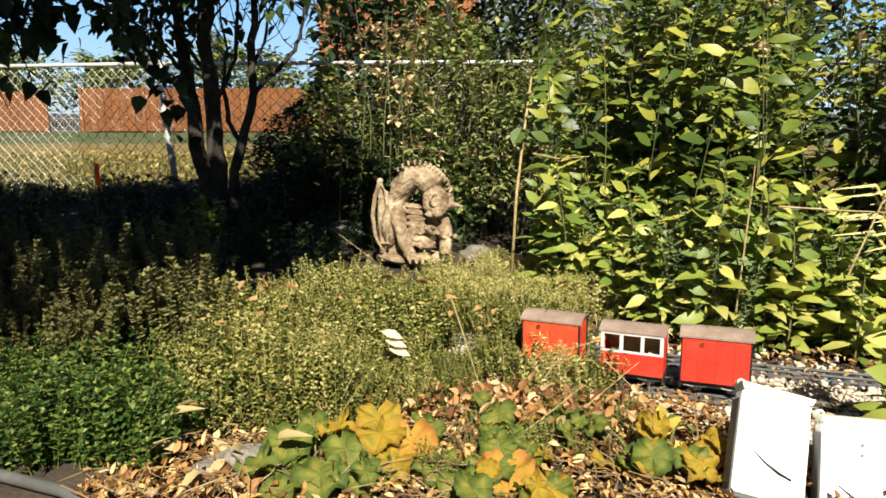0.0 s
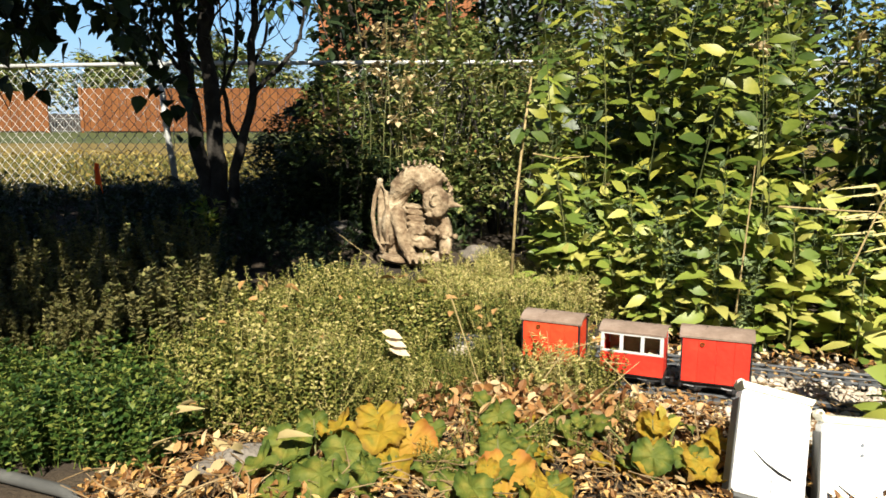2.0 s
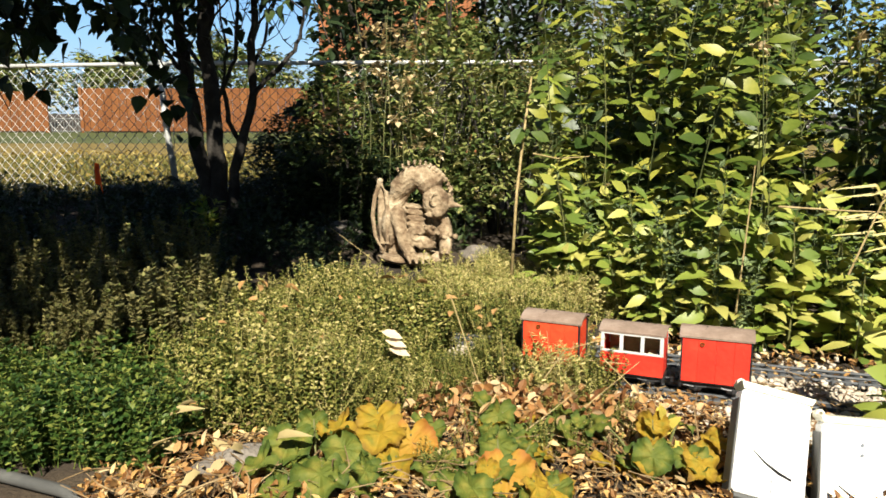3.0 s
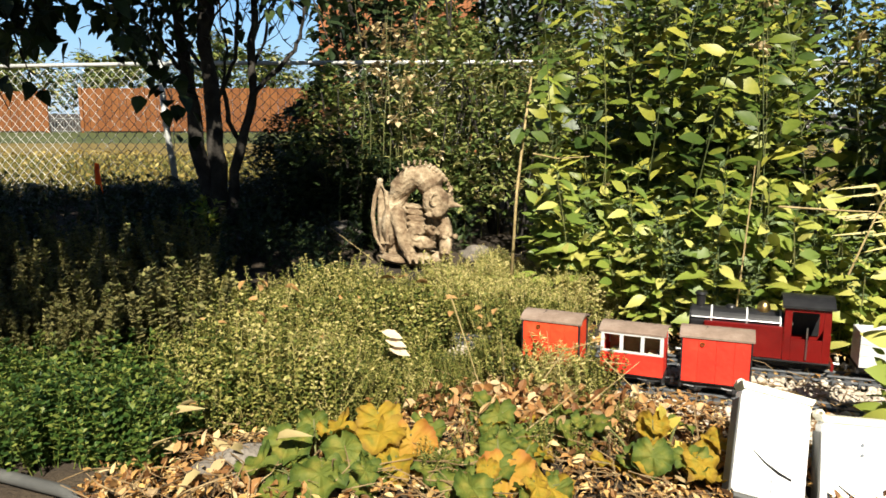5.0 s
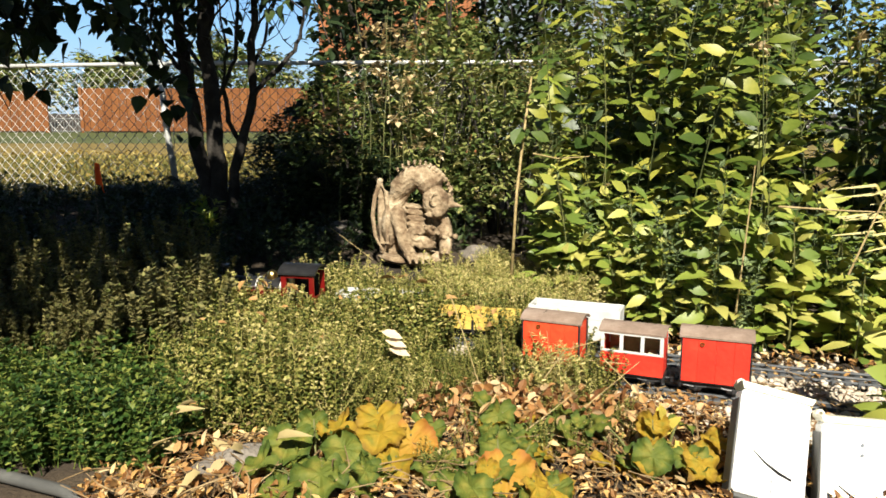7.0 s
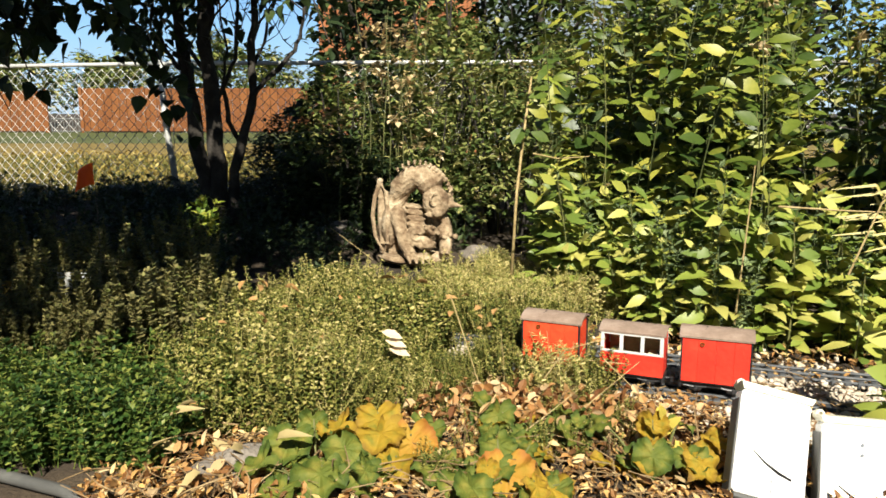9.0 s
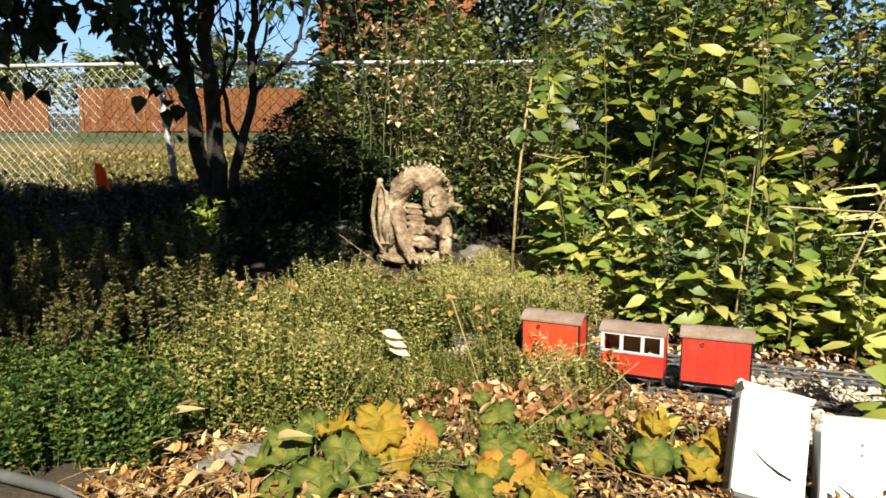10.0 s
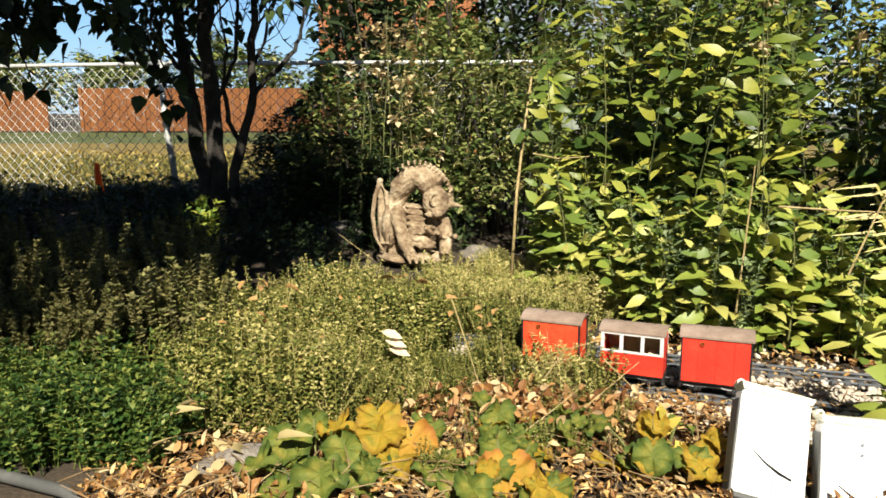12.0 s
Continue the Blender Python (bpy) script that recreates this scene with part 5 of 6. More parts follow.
def underframe(top, length, height):
    """Black frame, axle guards, wheelsets and couplings. Returns the wheelsets."""
    h = length / 2
    g = Geo()
    for sgn in (-1, 1):
        g.box(-h, h, sgn * 0.036 - 0.004, sgn * 0.036 + 0.004, height - 0.014, height, 0.001)
        for x in (-h * 0.55, h * 0.55):
            g.box(x - 0.016, x + 0.016, sgn * 0.036 - 0.006, sgn * 0.036 + 0.006, 0.012, height - 0.012, 0.002)
            g.blob((x, sgn * 0.043, WHEEL_R), (0.007, 0.005, 0.007), n=8, rings=4)
            g.tube([(x - 0.03, sgn * 0.04, height - 0.012), (x, sgn * 0.04, 0.02), (x + 0.03, sgn * 0.04, height - 0.012)], 0.003, 5)
    part("chassis", g, M_BLACK, top)
    for sgn in (-1, 1):
        g = Geo().box(sgn * h - 0.004, sgn * h + 0.004, -0.045, 0.045, height - 0.018, height, 0.001)
        part("buffer_beam", g, M_BLACK, top)
        g = Geo().tube([(sgn * h, 0, height - 0.012), (sgn * (h + 0.022), 0, height - 0.012)], 0.0035, 6)
        g.box(sgn * (h + 0.024) - 0.004, sgn * (h + 0.024) + 0.004, -0.016, 0.016, height - 0.02, height - 0.004, 0.002)
        part("coupling", g, M_BLACK, top)
    me = wheel_geo(WHEEL_R).mesh("wheelset", M_BLACK)
    sets = []
    for x in (-h * 0.55, h * 0.55):
        ob = new("wheelset", me)
        ob.parent = top
        ob.location = (x, 0, WHEEL_R)
        sets.append((ob, x, WHEEL_R))
    return sets


def curved_roof(length, width, z0, rise, thick=0.005, over=0.006):
    g = Geo()
    n = 12
    hx = length / 2 + over
    pts = []
    for k in range(n + 1):
        u = -1 + 2 * k / n
        pts.append((u * (width / 2 + over), z0 + rise * (1 - u * u)))
    vs = []
    for x in (-hx, hx):
        vs += [(x, y, z) for y, z in pts] + [(x, y, z + thick) for y, z in pts]
    w = n + 1
    fs = []
    for k in range(n):
        fs += [(w + k, w + k + 1, 3 * w + k + 1, 3 * w + k), (k, 2 * w + k, 2 * w + k + 1, k + 1), (k, k + 1, w + k + 1, w + k), (2 * w + k, 3 * w + k, 3 * w + k + 1, 2 * w + k + 1)]
    fs += [(0, w, 3 * w, 2 * w), (n, 2 * w + n, 3 * w + n, w + n)]
    return g.add(vs, fs)


def end_board(width, z0, z1, rise, x, t=0.005):
    n = 8
    vs = []
    for q in (x - t / 2, x + t / 2):
        vs += [(q, -width / 2, z0)] + [(q, -width / 2 + width * k / n, z1 + rise * (1 - (2 * k / n - 1) ** 2)) for k in range(n + 1)] + [(q, width / 2, z0)]
    m = n + 3
    fs = [tuple(range(m - 1, -1, -1)), tuple(range(m, 2 * m))]
    fs += [(k, (k + 1) % m, m + (k + 1) % m, m + k) for k in range(m)]
    return Geo().add(vs, fs)


VAN_W = 0.095


def goods_van(name, label, paint, length, m, boards):
    top = thing(name, label, "wagon", "parked train wagons", m)
    underframe(top, length, 0.036)
    h, w = length / 2, VAN_W / 2
    z0, z1 = 0.038, 0.158
    part("floor", Geo().box(-h, h, -w, w, z0 - 0.004, z0 + 0.002), M_BLACK, top)
    for sgn in (-1, 1):
        x = -h
        for k, f in enumerate(boards):
            x2 = -h + length * f
            board = part("side_board", Geo().box(x + 0.0001, x2 - 0.0001, sgn * w - 0.003, sgn * w + 0.003 + 0.0004 * (k % 2), z0, z1, 0.0006), paint, top)
            x = x2
        # the -x end is coloured black in place of the shade on it
        part("end", end_board(VAN_W - 0.008, z0, z1, 0.016, sgn * (h - 0.004)), M_BLACK if sgn < 0 else paint, top)
        for q in (-h, h):
            part("corner_strip", Geo().box(q - 0.002, q + 0.002, sgn * w - 0.0045, sgn * w + 0.0045, z0, z1), M_BLACK, top)
    g = Geo().ring((-0.035, -w - 0.006, z1 - 0.014), (0, 1, 0), 0.003, 0.006, 0.002, 12)
    part("door_ring", g, M_BRASS, board, "small brass ring")
    roof = part("roof", curved_roof(length, VAN_W, z1 + 0.001, 0.016, over=0.007), M_ROOF, top, "brown felted roof")
    part("roof_seam", Geo().tube([(-0.03, -w + 0.02, z1 + 0.017), (-0.025, 0, z1 + 0.0235)], 0.0012, 4), M_BLACK, roof)
    return top


def coach(m):
    length = 0.17
    top = thing("passenger_coach", "red and white model coach with open windows and brown roof", "wagon", "parked train wagons", m)
    underframe(top, length, 0.036)
    h, w = length / 2, VAN_W / 2
    z0, z1, z2 = 0.036, 0.094, 0.15
    part("floor", Geo().box(-h, h, -w, w, z0 - 0.004, z0 + 0.002), M_BLACK, top)
    for sgn in (-1, 1):
        part("lower_panel", Geo().box(-h, h, sgn * w - 0.003, sgn * w + 0.003, z0, z1, 0.001), M_RED, top)
        part("window_sill", Geo().box(-h, h, sgn * w - 0.0045, sgn * w + 0.0045, z1 + 0.0005, z1 + 0.006, 0.001), M_WHITEPAINT, top)
        part("window_header", Geo().box(-h, h, sgn * w - 0.0045, sgn * w + 0.0045, z2 - 0.005, z2, 0.001), M_WHITEPAINT, top)
        for x in (-h + 0.005, -h / 3, h / 3, h - 0.005):
            part("window_post", Geo().box(x - 0.005, x + 0.005, sgn * w - 0.004, sgn * w + 0.004, z1 + 0.0065, z2 - 0.0055, 0.001), M_WHITEPAINT, top)
        part("end", end_board(VAN_W - 0.008, z0, z2, 0.014, sgn * (h - 0.003)), M_RED, top)
        part("bench", Geo().box(sgn * 0.05 - 0.014, sgn * 0.05 + 0.014, -w + 0.008, w - 0.008, z0 + 0.004, z0 + 0.052, 0.003), M_CREAM, top)
    # added tan panel, coloured as the sunlit tone seen through the windows
    part("window_backing", Geo().box(-h + 0.012, h - 0.012, w - 0.016, w - 0.011, z0 + 0.004, z0 + 0.098, 0.001), M_WINDOW_TAN, top, "added tan panel for the sunlit tone in the windows")
    part("roof", curved_roof(length, VAN_W, z2 + 0.001, 0.014, over=0.006), M_ROOF, top, "brown felted roof")
    return top


def open_wagon(label, paint, length, tall, name="open_wagon"):
    top = thing(name, label, "wagon", "moving train wagons")
    sets = underframe(top, length, 0.036)
    h, w = length / 2, 0.05
    z0 = 0.038
    part("floor", Geo().box(-h, h, -w, w, z0 - 0.004, z0 + 0.003), M_BLACK, top)
    n = 3 if tall > 0.06 else 2
    for sgn in (-1, 1):
        for k in range(n):
            a, b = z0 + tall * k / n, z0 + tall * (k + 1) / n
            part("side_plank", Geo().box(-h, h, sgn * w - 0.003, sgn * w + 0.003, a + 0.0004, b - 0.0004, 0.001), paint, top)
            part("end_plank", Geo().box(sgn * (h - 0.003) - 0.003, sgn * (h - 0.003) + 0.003, -w + 0.0035, w - 0.0035, a + 0.0004, b - 0.0004, 0.001), paint, top)
        part("strap", Geo().box(-0.004, 0.004, sgn * (w + 0.0045) - 0.0015, sgn * (w + 0.0045) + 0.0015, z0 - 0.015, z0 + tall * 0.62), M_BLACK, top)
    return top, sets


def locomotive():
    top = thing("steam_locomotive", "maroon model tank locomotive with black boiler and cab roof", "locomotive")
    part("footplate", Geo().box(-0.2, 0.2, -0.052, 0.052, 0.036, 0.042, 0.001), M_BLACK, top)
    g = Geo()
    for sgn in (-1, 1):
        g.box(-0.19, 0.19, sgn * 0.02 - 0.003, sgn * 0.02 + 0.003, 0.014, 0.036)
    part("frames", g, M_BLACK, top)
    for sgn in (-1, 1):
        part("buffer_beam", Geo().box(sgn * 0.2 - 0.004, sgn * 0.2 + 0.004, -0.054, 0.054, 0.02, 0.045, 0.001), M_MAROON, top)
        part("coupling", Geo().tube([(sgn * 0.2, 0, 0.03), (sgn * 0.225, 0, 0.03)], 0.005, 8), M_STEEL, top)
        part("side_tank", Geo().box(-0.068, 0.148, sgn * 0.042 - 0.011, sgn * 0.042 + 0.011, 0.0425, 0.146, 0.003), M_MAROON, top)
        part("handrail", Geo().tube([(-0.06, sgn * 0.047, 0.156), (0.185, sgn * 0.046, 0.156)], 0.0022, 6), M_STEEL, top)
        part("cylinder", Geo().tube([(0.12, sgn * 0.042, 0.026), (0.165, sgn * 0.042, 0.026)], 0.012, 12), M_BLACK, top, smooth=False)
    boiler = part("boiler", Geo().tube([(-0.07, 0, 0.143), (0.13, 0, 0.143)], 0.041, 24), M_BLACK, top, smooth=False)
    g = Geo().tube([(0.13, 0, 0.141), (0.185, 0, 0.141)], 0.043, 24)
    g.ring((0.187, 0, 0.141), (1, 0, 0), 0, 0.035, 0.006, 20)
    g.box(0.135, 0.182, -0.034, 0.034, 0.042, 0.11, 0.002)
    part("smokebox", g, M_BLACK, top)
    for x in (0.128, 0.03, -0.06):
        part("boiler_band", Geo().ring((x, 0, 0.143), (1, 0, 0), 0.0405, 0.0428, 0.005, 24), M_WHITEPAINT, boiler)
    part("chimney", Geo().tube([(0.16, 0, 0.16), (0.16, 0, 0.175), (0.16, 0, 0.215), (0.16, 0, 0.22), (0.16, 0, 0.228)], [0.019, 0.0125, 0.0135, 0.018, 0.016], 16), M_BLACK, top)
    part("steam_dome", Geo().tube([(-0.015, 0, 0.172), (-0.015, 0, 0.195), (-0.015, 0, 0.207), (-0.015, 0, 0.213)], [0.02, 0.018, 0.014, 0.004], 16), M_BRASS, top, smooth=True)
    part("sand_box", Geo().tube([(0.075, 0, 0.172), (0.075, 0, 0.188), (0.075, 0, 0.194)], [0.016, 0.015, 0.006], 16), M_BLACK, top, smooth=True)
    # cab
    for sgn in (-1, 1):
        y0, y1 = sgn * 0.05 - 0.002, sgn * 0.05 + 0.002
        side = part("cab_side", Geo().box(-0.19, -0.1715, y0, y1, 0.0425, 0.21), M_MAROON, top)
        part("cab_side", Geo().box(-0.089, -0.0695, y0, y1, 0.0425, 0.21), M_MAROON, top)
        part("cab_side", Geo().box(-0.171, -0.0895, y0, y1, 0.197, 0.21), M_MAROON, top)
        part("cab_door", Geo().box(-0.171, -0.0895, y0, y1, 0.0425, 0.112), M_MAROON, top)
        part("cab_handrail", Geo().tube([(-0.13, sgn * 0.055, 0.05), (-0.13, sgn * 0.055, 0.15)], 0.003, 6), M_STEEL, side)
    # added black sheet standing for the shade inside the cab
    part("cab_shade_sheet", Geo().box(-0.1705, -0.0905, -0.0465, -0.0435, 0.1, 0.196), M_BLACK, top)
    part("cab_front", Geo().box(-0.072, -0.068, -0.0475, 0.0475, 0.1, 0.21), M_MAROON, top)
    part("cab_back", Geo().box(-0.192, -0.188, -0.0475, 0.0475, 0.0425, 0.13), M_MAROON, top)
    g = Geo().tube([(-0.08, 0.0, 0.1), (-0.08, 0, 0.19)], 0.012, 10)
    g.tube([(-0.09, -0.02, 0.15), (-0.09, 0.02, 0.15)], 0.006, 8)
    g.ring((-0.085, -0.02, 0.17), (1, 0, 0), 0, 0.012, 0.006, 12)
    part("backhead", g, M_STEEL, top)
    part("cab_roof", curved_roof(0.125, 0.11, 0.2095, 0.026, 0.007, 0.006), M_BLACK, top).location = (-0.13, 0, 0)
    sets = []
    me = wheel_geo(0.024, True).mesh("wheelset", M_BLACK)
    for x in (-0.11, -0.02, 0.07):
        ob = new("wheelset", me)
        ob.parent = top
        ob.location = (x, 0, 0.024)
        sets.append((ob, x, 0.024))
    return top, sets


# ---- statue, flag, boxes ----
def make_statue():
    g = Geo()

    def turn(a):
        return pose(0, 0, 0, 0, a, 0).to_3x3()
    # arched neck: a thick loop from the shoulders over to the head, open below the crown
    arch = [(-0.10, 0.06, 0.05), (-0.125, 0.04, 0.18), (-0.115, 0.02, 0.30), (-0.085, 0.0, 0.39), (-0.03, -0.01, 0.452), (0.03, -0.015, 0.452), (0.085, -0.025, 0.405), (0.105, -0.04, 0.345), (0.105, -0.06, 0.295)]
    g.tube(arch, [0.105, 0.09, 0.066, 0.06, 0.064, 0.072, 0.075, 0.07, 0.06], 18)
    # blunt head bent down, snout ball and ringed eye
    g.blob((0.1, -0.062, 0.325), (0.07, 0.058, 0.09), turn(-8), 0.12, 16, 12)
    g.blob((0.107, -0.125, 0.272), (0.028, 0.026, 0.024), None, 0.1, 12, 8)
    eye = [(0.092 + 0.021 * math.cos(a), -0.118 + 0.012 * math.cos(a), 0.342 + 0.032 * math.sin(a)) for a in np.linspace(0, 6.2832, 15).tolist()]
    g.tube(eye, 0.0075, 7)
    g.tube([(0.06, -0.08, 0.385), (0.1, -0.1, 0.39), (0.14, -0.075, 0.36)], [0.008, 0.013, 0.008], 8)
    g.blob((0.075, -0.1, 0.258), (0.035, 0.03, 0.014), turn(10), 0.2, 12, 6)
    # ear-like horn at the cheek
    g.tube([(0.15, -0.06, 0.31), (0.19, -0.075, 0.312), (0.236, -0.09, 0.303)], [0.024, 0.017, 0.003], 9)
    g.tube([(0.16, -0.04, 0.355), (0.178, -0.04, 0.385), (0.183, -0.04, 0.41)], [0.016, 0.01, 0.003], 8)
    # throat: a stack of broad belly plates
    for k in range(6):
        g.blob((-0.022 + 0.008 * k, 0.012 - 0.024 * k, 0.29 - 0.03 * k), (0.05 + 0.003 * k, 0.05, 0.0185), turn(8), 0.1, 14, 8)
    # back wall of the body, haunches
    g.blob((0.01, 0.08, 0.14), (0.15, 0.11, 0.14), None, 0.25, 18, 12)
    g.blob((-0.13, -0.02, 0.2), (0.06, 0.07, 0.12), turn(6), 0.2, 14, 10)
    # near fore leg: shoulder, bent elbow, foot with claws
    g.blob((-0.092, -0.075, 0.25), (0.042, 0.042, 0.06), turn(-14), 0.15, 14, 10)
    g.tube([(-0.098, -0.08, 0.25), (-0.075, -0.125, 0.17), (-0.06, -0.15, 0.11), (-0.025, -0.185, 0.06)], [0.04, 0.034, 0.03, 0.03], 12)
    for x in (-0.045, -0.012, 0.02, 0.05):
        g.tube([(x, -0.18, 0.058), (x + 0.012, -0.222, 0.05), (x + 0.018, -0.24, 0.022)], [0.019, 0.015, 0.005], 8)
    # a curled hatchling held at the chest
    for k, (q, r) in enumerate(((0.043, 0.014), (0.022, 0.012))):
        g.tube([(0.002 + q * math.cos(a), -0.15 - 0.006 * k, 0.155 + q * math.sin(a)) for a in np.linspace(0.4, 6.0, 15).tolist()], r, 8)
    g.blob((0.0, -0.125, 0.155), (0.045, 0.03, 0.045), None, 0.2, 12, 8)
    g.blob((0.075, -0.13, 0.18), (0.04, 0.035, 0.028), turn(20), 0.35, 12, 8)
    g.blob((0.055, -0.15, 0.11), (0.045, 0.03, 0.03), None, 0.5, 12, 8)
    for x, z in ((0.05, 0.195), (0.085, 0.2), (0.11, 0.17)):
        g.blob((x, -0.16, z), (0.012, 0.012, 0.011), None, 0.2, 8, 6)
    # far fore leg with its knuckles
    g.tube([(0.11, 0.0, 0.24), (0.145, -0.06, 0.17), (0.15, -0.11, 0.1), (0.145, -0.14, 0.05)], [0.05, 0.042, 0.034, 0.03], 10)
    for k in range(4):
        g.blob((0.115 + 0.028 * k, -0.13 + 0.01 * k, 0.155 - 0.012 * (k % 2)), (0.015, 0.02, 0.017), None, 0.2, 8, 6)
    # folded wing: two ribs with a hollow skin between them
    rim = [(-0.19, -0.02, 0.425), (-0.216, -0.03, 0.35), (-0.228, -0.04, 0.25), (-0.215, -0.05, 0.14), (-0.175, -0.07, 0.06)]
    inner = [(-0.19, -0.02, 0.425), (-0.155, -0.05, 0.37), (-0.15, -0.07, 0.29), (-0.15, -0.085, 0.2), (-0.15, -0.09, 0.1)]
    g.tube(rim, [0.014, 0.012, 0.012, 0.011, 0.009], 8)
    g.tube(inner, [0.014, 0.013, 0.012, 0.011, 0.009], 8)
    g.blob((-0.19, -0.02, 0.43), (0.018, 0.018, 0.02), None, 0.1, 10, 8)
    for k in range(2):
        t = 0.35 + 0.35 * k
        g.tube([(-0.19, -0.01, 0.40), (-0.205 + 0.05 * t, -0.012, 0.25), (-0.195 + 0.04 * t, -0.03, 0.09)], [0.012, 0.02, 0.012], 8)
    # beaded crest along the outer edge of the neck
    line = Line([(p[0], p[2]) for p in arch[3:]])
    n = 22
    for k in range(n):
        c, e = line.at(0.06 + k * 0.0145), line.at(0.08 + k * 0.0145)
        t = (e - c).normalized()
        nrm = Vector((-t.y, t.x))
        b = Vector((c.x + nrm.x * 0.068, -0.05, c.y + nrm.y * 0.068))
        g.blob(b, (0.0075, 0.014, 0.0075), None, 0, 8, 6)
        g.blob(b + Vector((nrm.x * 0.009, 0.035, nrm.y * 0.009)), (0.009, 0.013, 0.012), None, 0, 8, 6)
    g.blob((0.0, 0.0, 0.02), (0.19, 0.17, 0.045), None, 0.35, 18, 8)
    ob = part("dragon_statue", g, M_STATUE, smooth=True)
    tagged(ob, "weathered tan cast-stone garden dragon statue", "statue")
    ob.matrix_basis = pose(-0.135, 3.97, 0.02) @ Matrix.Diagonal((1.0, 1.0, 0.96, 1))
    md = ob.modifiers.new("fuse", "REMESH")
    md.mode, md.voxel_size, md.use_smooth_shade = "VOXEL", 0.0045, True


def make_flag():
    top = thing("marker_flag_wire", "thin wire stake of a marker flag at the lawn", "stake", m=pose(-1.315, 2.9, 0))
    part("wire", Geo().tube([(0, 0, -0.02), (0, 0, 0.61)], 0.0012, 5), M_BLACK, top)
    g = Geo()
    vs, n = [], 6
    for z in (0.0, 0.08):
        for k in range(n + 1):
            u = k / n
            vs.append((0.004 + (0.066 if z == 0 else 0.05) * u, 0.008 * math.sin(u * 5), 0.515 + z - 0.028 * u * u))
    vs += [(x, y + 0.0015, z) for x, y, z in vs]
    w = n + 1
    fs = [(k, k + 1, w + k + 1, w + k) for k in range(n)] + [(2 * w + k, 3 * w + k, 3 * w + k + 1, 2 * w + k + 1) for k in range(n)]
    fs += [(k, 2 * w + k, 2 * w + k + 1, k + 1) for k in range(n)] + [(w + k, w + k + 1, 3 * w + k + 1, 3 * w + k) for k in range(n)] + [(0, w, 3 * w, 2 * w), (n, 2 * w + n, 3 * w + n, w + n)]
    return tagged(part("marker_flag", g.add(vs, fs), M_FLAG), "bright orange vinyl marker flag on a wire", "flag")


def white_box(m, tag):
    top = thing("white_box", tag, "box", "white plastic boxes", m)
    w, d, h = 0.076, 0.021, 0.225
    body = part("body", Geo().box(-w, w, -d, d, 0.012, h, 0.006), M_WHITEPLASTIC, top)
    part("base", Geo().box(-w + 0.004, w - 0.004, -d + 0.004, d - 0.004, 0, 0.0118, 0.003), M_GREYPLASTIC, top, "dark grey base")
    # left side is grey where the body is white
    part("grey_side", Geo().box(-w - 0.005, -w - 0.0005, -d + 0.004, d - 0.002, 0.01, h - 0.02, 0.002), M_GREYPLASTIC, top, "thin grey layer on the left side")
    # flared rim at the top, with a lug at its corner
    vs = []
    for z, e in ((h + 0.0005, -0.002), (h + 0.008, 0.002), (h + 0.015, 0.004)):
        vs += [(-w - e, -d - e * 0.5, z), (w + e, -d - e * 0.5, z), (w + e, d + e, z), (-w - e, d + e, z)]
    fs = [(3, 2, 1, 0), (8, 9, 10, 11)] + [(4 * r + k, 4 * r + (k + 1) % 4, 4 * r + 4 + (k + 1) % 4, 4 * r + 4 + k) for r in (0, 1) for k in range(4)]
    rim = part("rim", Geo().add(vs, fs), M_OLDPLASTIC, top, "yellowed flared rim")
    for x in (-w + 0.004,):
        part("lug", Geo().ring((x, 0.008, h + 0.0165), (0, 1, 0), 0.005, 0.009, 0.012, 14), M_OLDPLASTIC, rim)
    for z in (h * 0.83, h * 0.74, h * 0.22, h * 0.13):
        part("screw", Geo().ring((0.002, -d - 0.0008, z), (0, 1, 0), 0, 0.0038, 0.0016, 10), M_STEEL, body)
    g = Geo().tube([(-0.043, -d - 0.001, h * 0.46), (-0.016, -d - 0.001, h * 0.37), (0.014, -d - 0.001, h * 0.305), (0.042, -d - 0.001, h * 0.27)], [0.001, 0.0022, 0.0032, 0.0028], 6)
    part("slot", g, M_BLACK, body, "black curved slot mark")


make_ground()
make_sky()
make_wire_fence()
make_board_fence()
make_shed()
SHADE_BOUGH = make_trees()
make_shrubs()
make_hedge()
make_statue()
make_herbs()
make_lobed_plants()
make_rocks()
make_track(REAR, 0.3, 13.9, "black plastic garden railway track, rear line", (3.0, 9.0))
make_track(FRONT, 0.5, 5.2, "black plastic garden railway track, front line", (2.2, 5.0))
make_gravel()
make_litter()
make_seedling_sprig()


def front_place(x):
    s = 0.0
    while FRONT.at(s).x > x:
        s += 0.002
    m = FRONT.place(s, RAIL_TOP, 0.06)
    return m @ pose(0, 0, 0, 0, 0, 180)


goods_van("goods_van", "bright red model goods van with brown roof on the front track", M_RED, 0.174, front_place(0.737), (0.24, 0.5, 0.76, 1.0))
coach(front_place(0.538))
FADED_VAN = goods_van("goods_van", "faded orange-red model goods van behind grass stalks", M_RED_ORANGE, 0.165, front_place(0.328), (0.25, 0.5, 0.75, 1.0))
part("footboard", Geo().box(-0.09, 0.08, -0.066, -0.056, 0.017, 0.023, 0.001), M_CREAM, FADED_VAN, "cream wooden footboard")
white_box(pose(0.651, 1.446, -0.008, -30.9, 14.6, -3.6), "white plastic box with black slot and screws beside the track")
white_box(pose(0.833, 1.429, -0.068, -16.9, 3.8, -4.3), "white plastic box with black slot set lower")
LOCO, LOCO_SETS = locomotive()
LOCO.scale = (1.01, 1.0, 0.94)
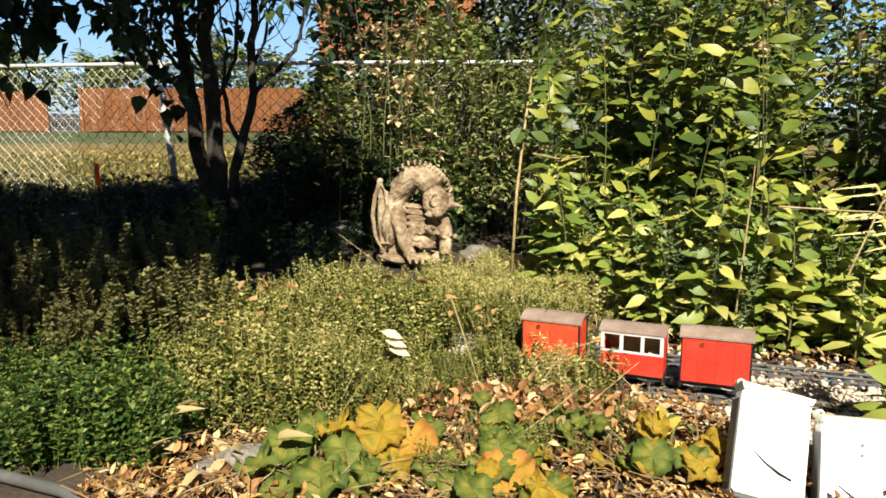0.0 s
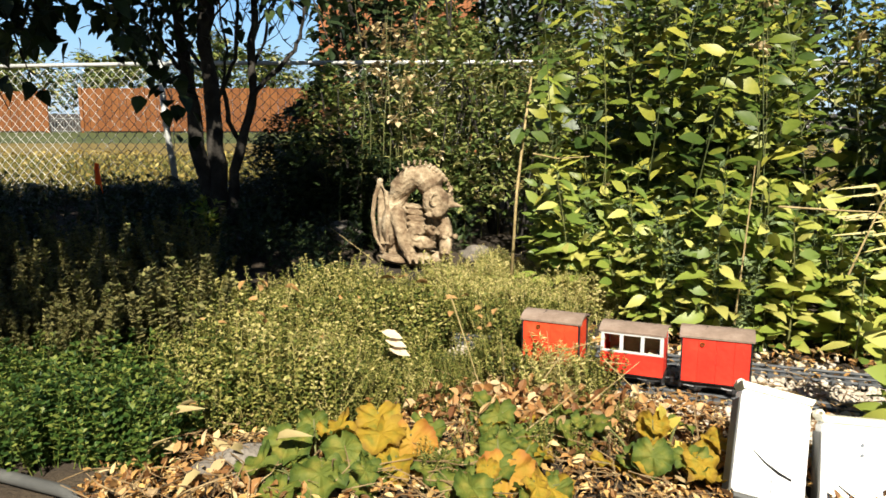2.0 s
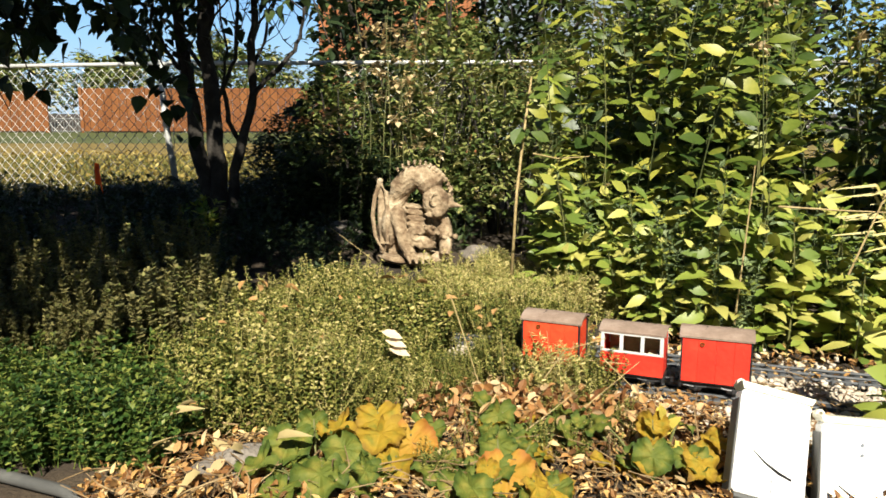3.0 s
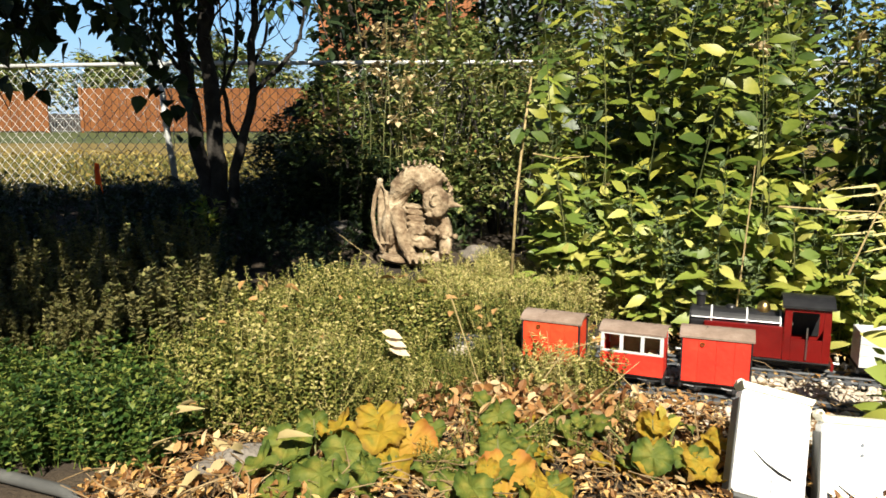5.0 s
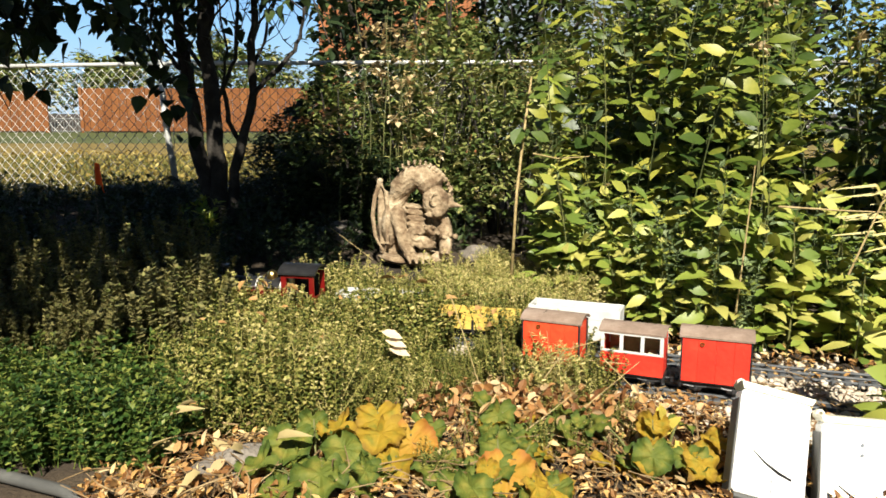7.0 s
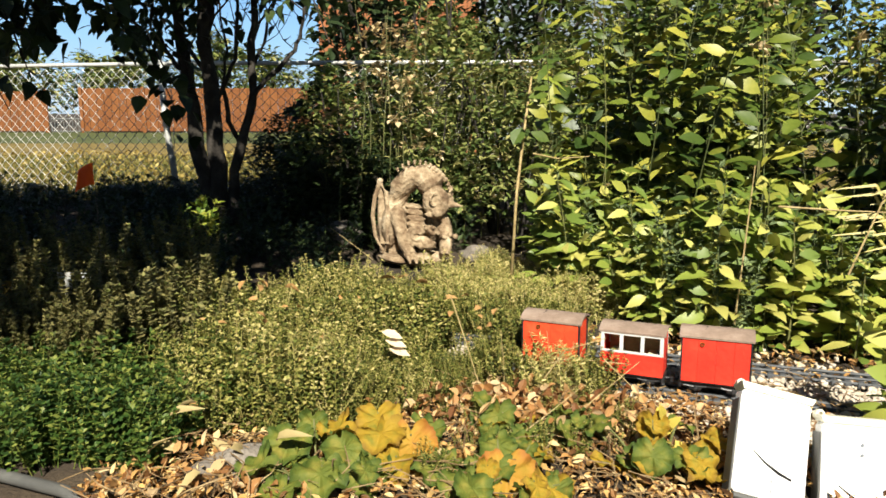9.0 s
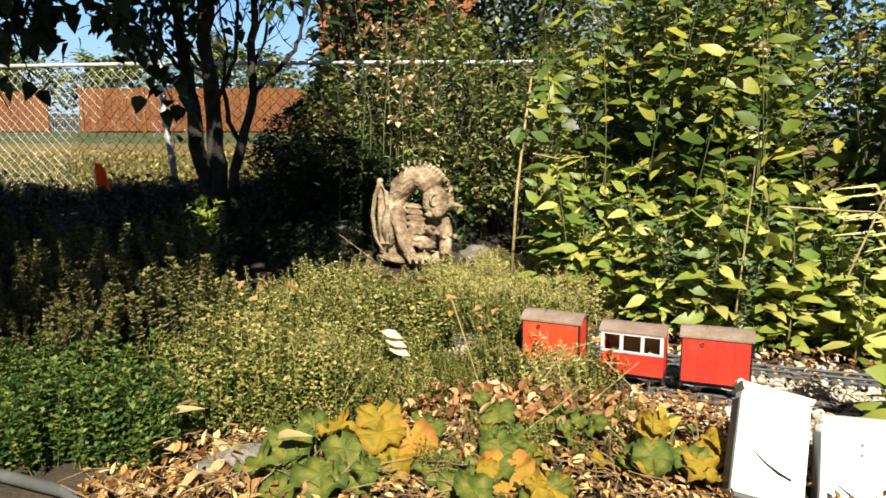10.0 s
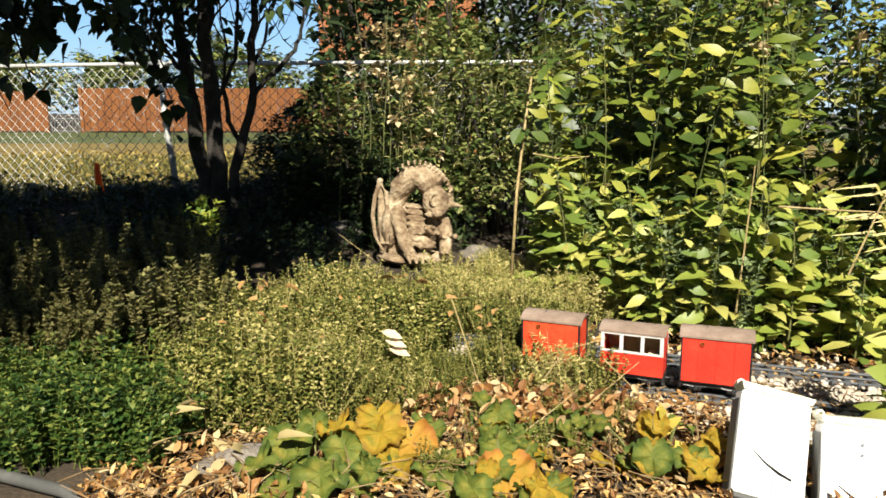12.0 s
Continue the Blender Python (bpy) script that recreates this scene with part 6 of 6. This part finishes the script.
TRAIN = [(LOCO, LOCO_SETS, 0.412)]
for gap, lab, paint, tall in ((0.0, "white open model wagon with plank sides", M_WHITEPAINT, 0.10), (-0.335, "mustard yellow low-sided model wagon", M_YELLOW, 0.055), (-0.67, "white open model wagon at the train's end", M_WHITEPAINT, 0.10)):
    w, sets = open_wagon(lab, paint, 0.292, tall)
    TRAIN.append((w, sets, gap))
FLAG = make_flag()

# distance run by the first white wagon past its place at 5.5 s
RUN = [(0, -3.05), (2, -2.0), (4.0, -0.93), (4.8, -0.46), (5.1, -0.27), (5.5, 0), (5.8, 0.205), (6.1, 0.435), (6.5, 0.797), (6.8, 1.095), (7.2, 1.485), (8.8, 2.98), (10, 4.05), (12, 5.8)]
START = min(REAR.s, key=lambda s: (REAR.at(s) - Vector((1.0, 2.188))).length)
FLAG_TURN = [(0, 42), (3, 40), (5.5, 40), (7.2, 36), (8.0, 34), (8.7, 36), (8.8, 28), (8.9, 85), (9.0, 145), (9.1, 115), (9.2, 88), (9.35, 76), (9.4, 70), (9.5, 10), (9.6, 22), (9.8, 24), (10.0, 14), (10.4, 26), (11.0, 34), (11.5, 40), (12, 36)]


def motions():
    times = [k / 10 for k in range(121)]
    dense = [k / 30 for k in range(361)]
    ts, ds = [r[0] for r in RUN], [r[1] for r in RUN]

    def run(t):
        return START - 0.01 + float(np.interp(t, ts, ds))
    for ob, sets, off in TRAIN:
        walk(ob, [(t, REAR.place(run(t) + off, RAIL_TOP)) for t in times])
        for wheel, x, r in sets:
            walk(wheel, [(t, pose(x, 0, r, 0, math.degrees(run(t) / r) % 360, 0)) for t in dense])
    # the added bough starts on the sun's ray to the seedling
    base = Vector((-1.42, 4.6, 0.15)) + SUN * 3.6
    walk(SHADE_BOUGH, [(t, pose(base.x - d, base.y, base.z + 0.3 * d, 0, 20 * d, 0)) for t, d in ((0, 0), (7.2, 0.02), (8.0, 0.3), (8.8, 0.6), (9.6, 0.5), (10.5, 0.55), (12, 0.5))])
    walk(FLAG, [(t, pose(-1.315, 2.9, 0, 0, 0, -a)) for t, a in FLAG_TURN])


motions()
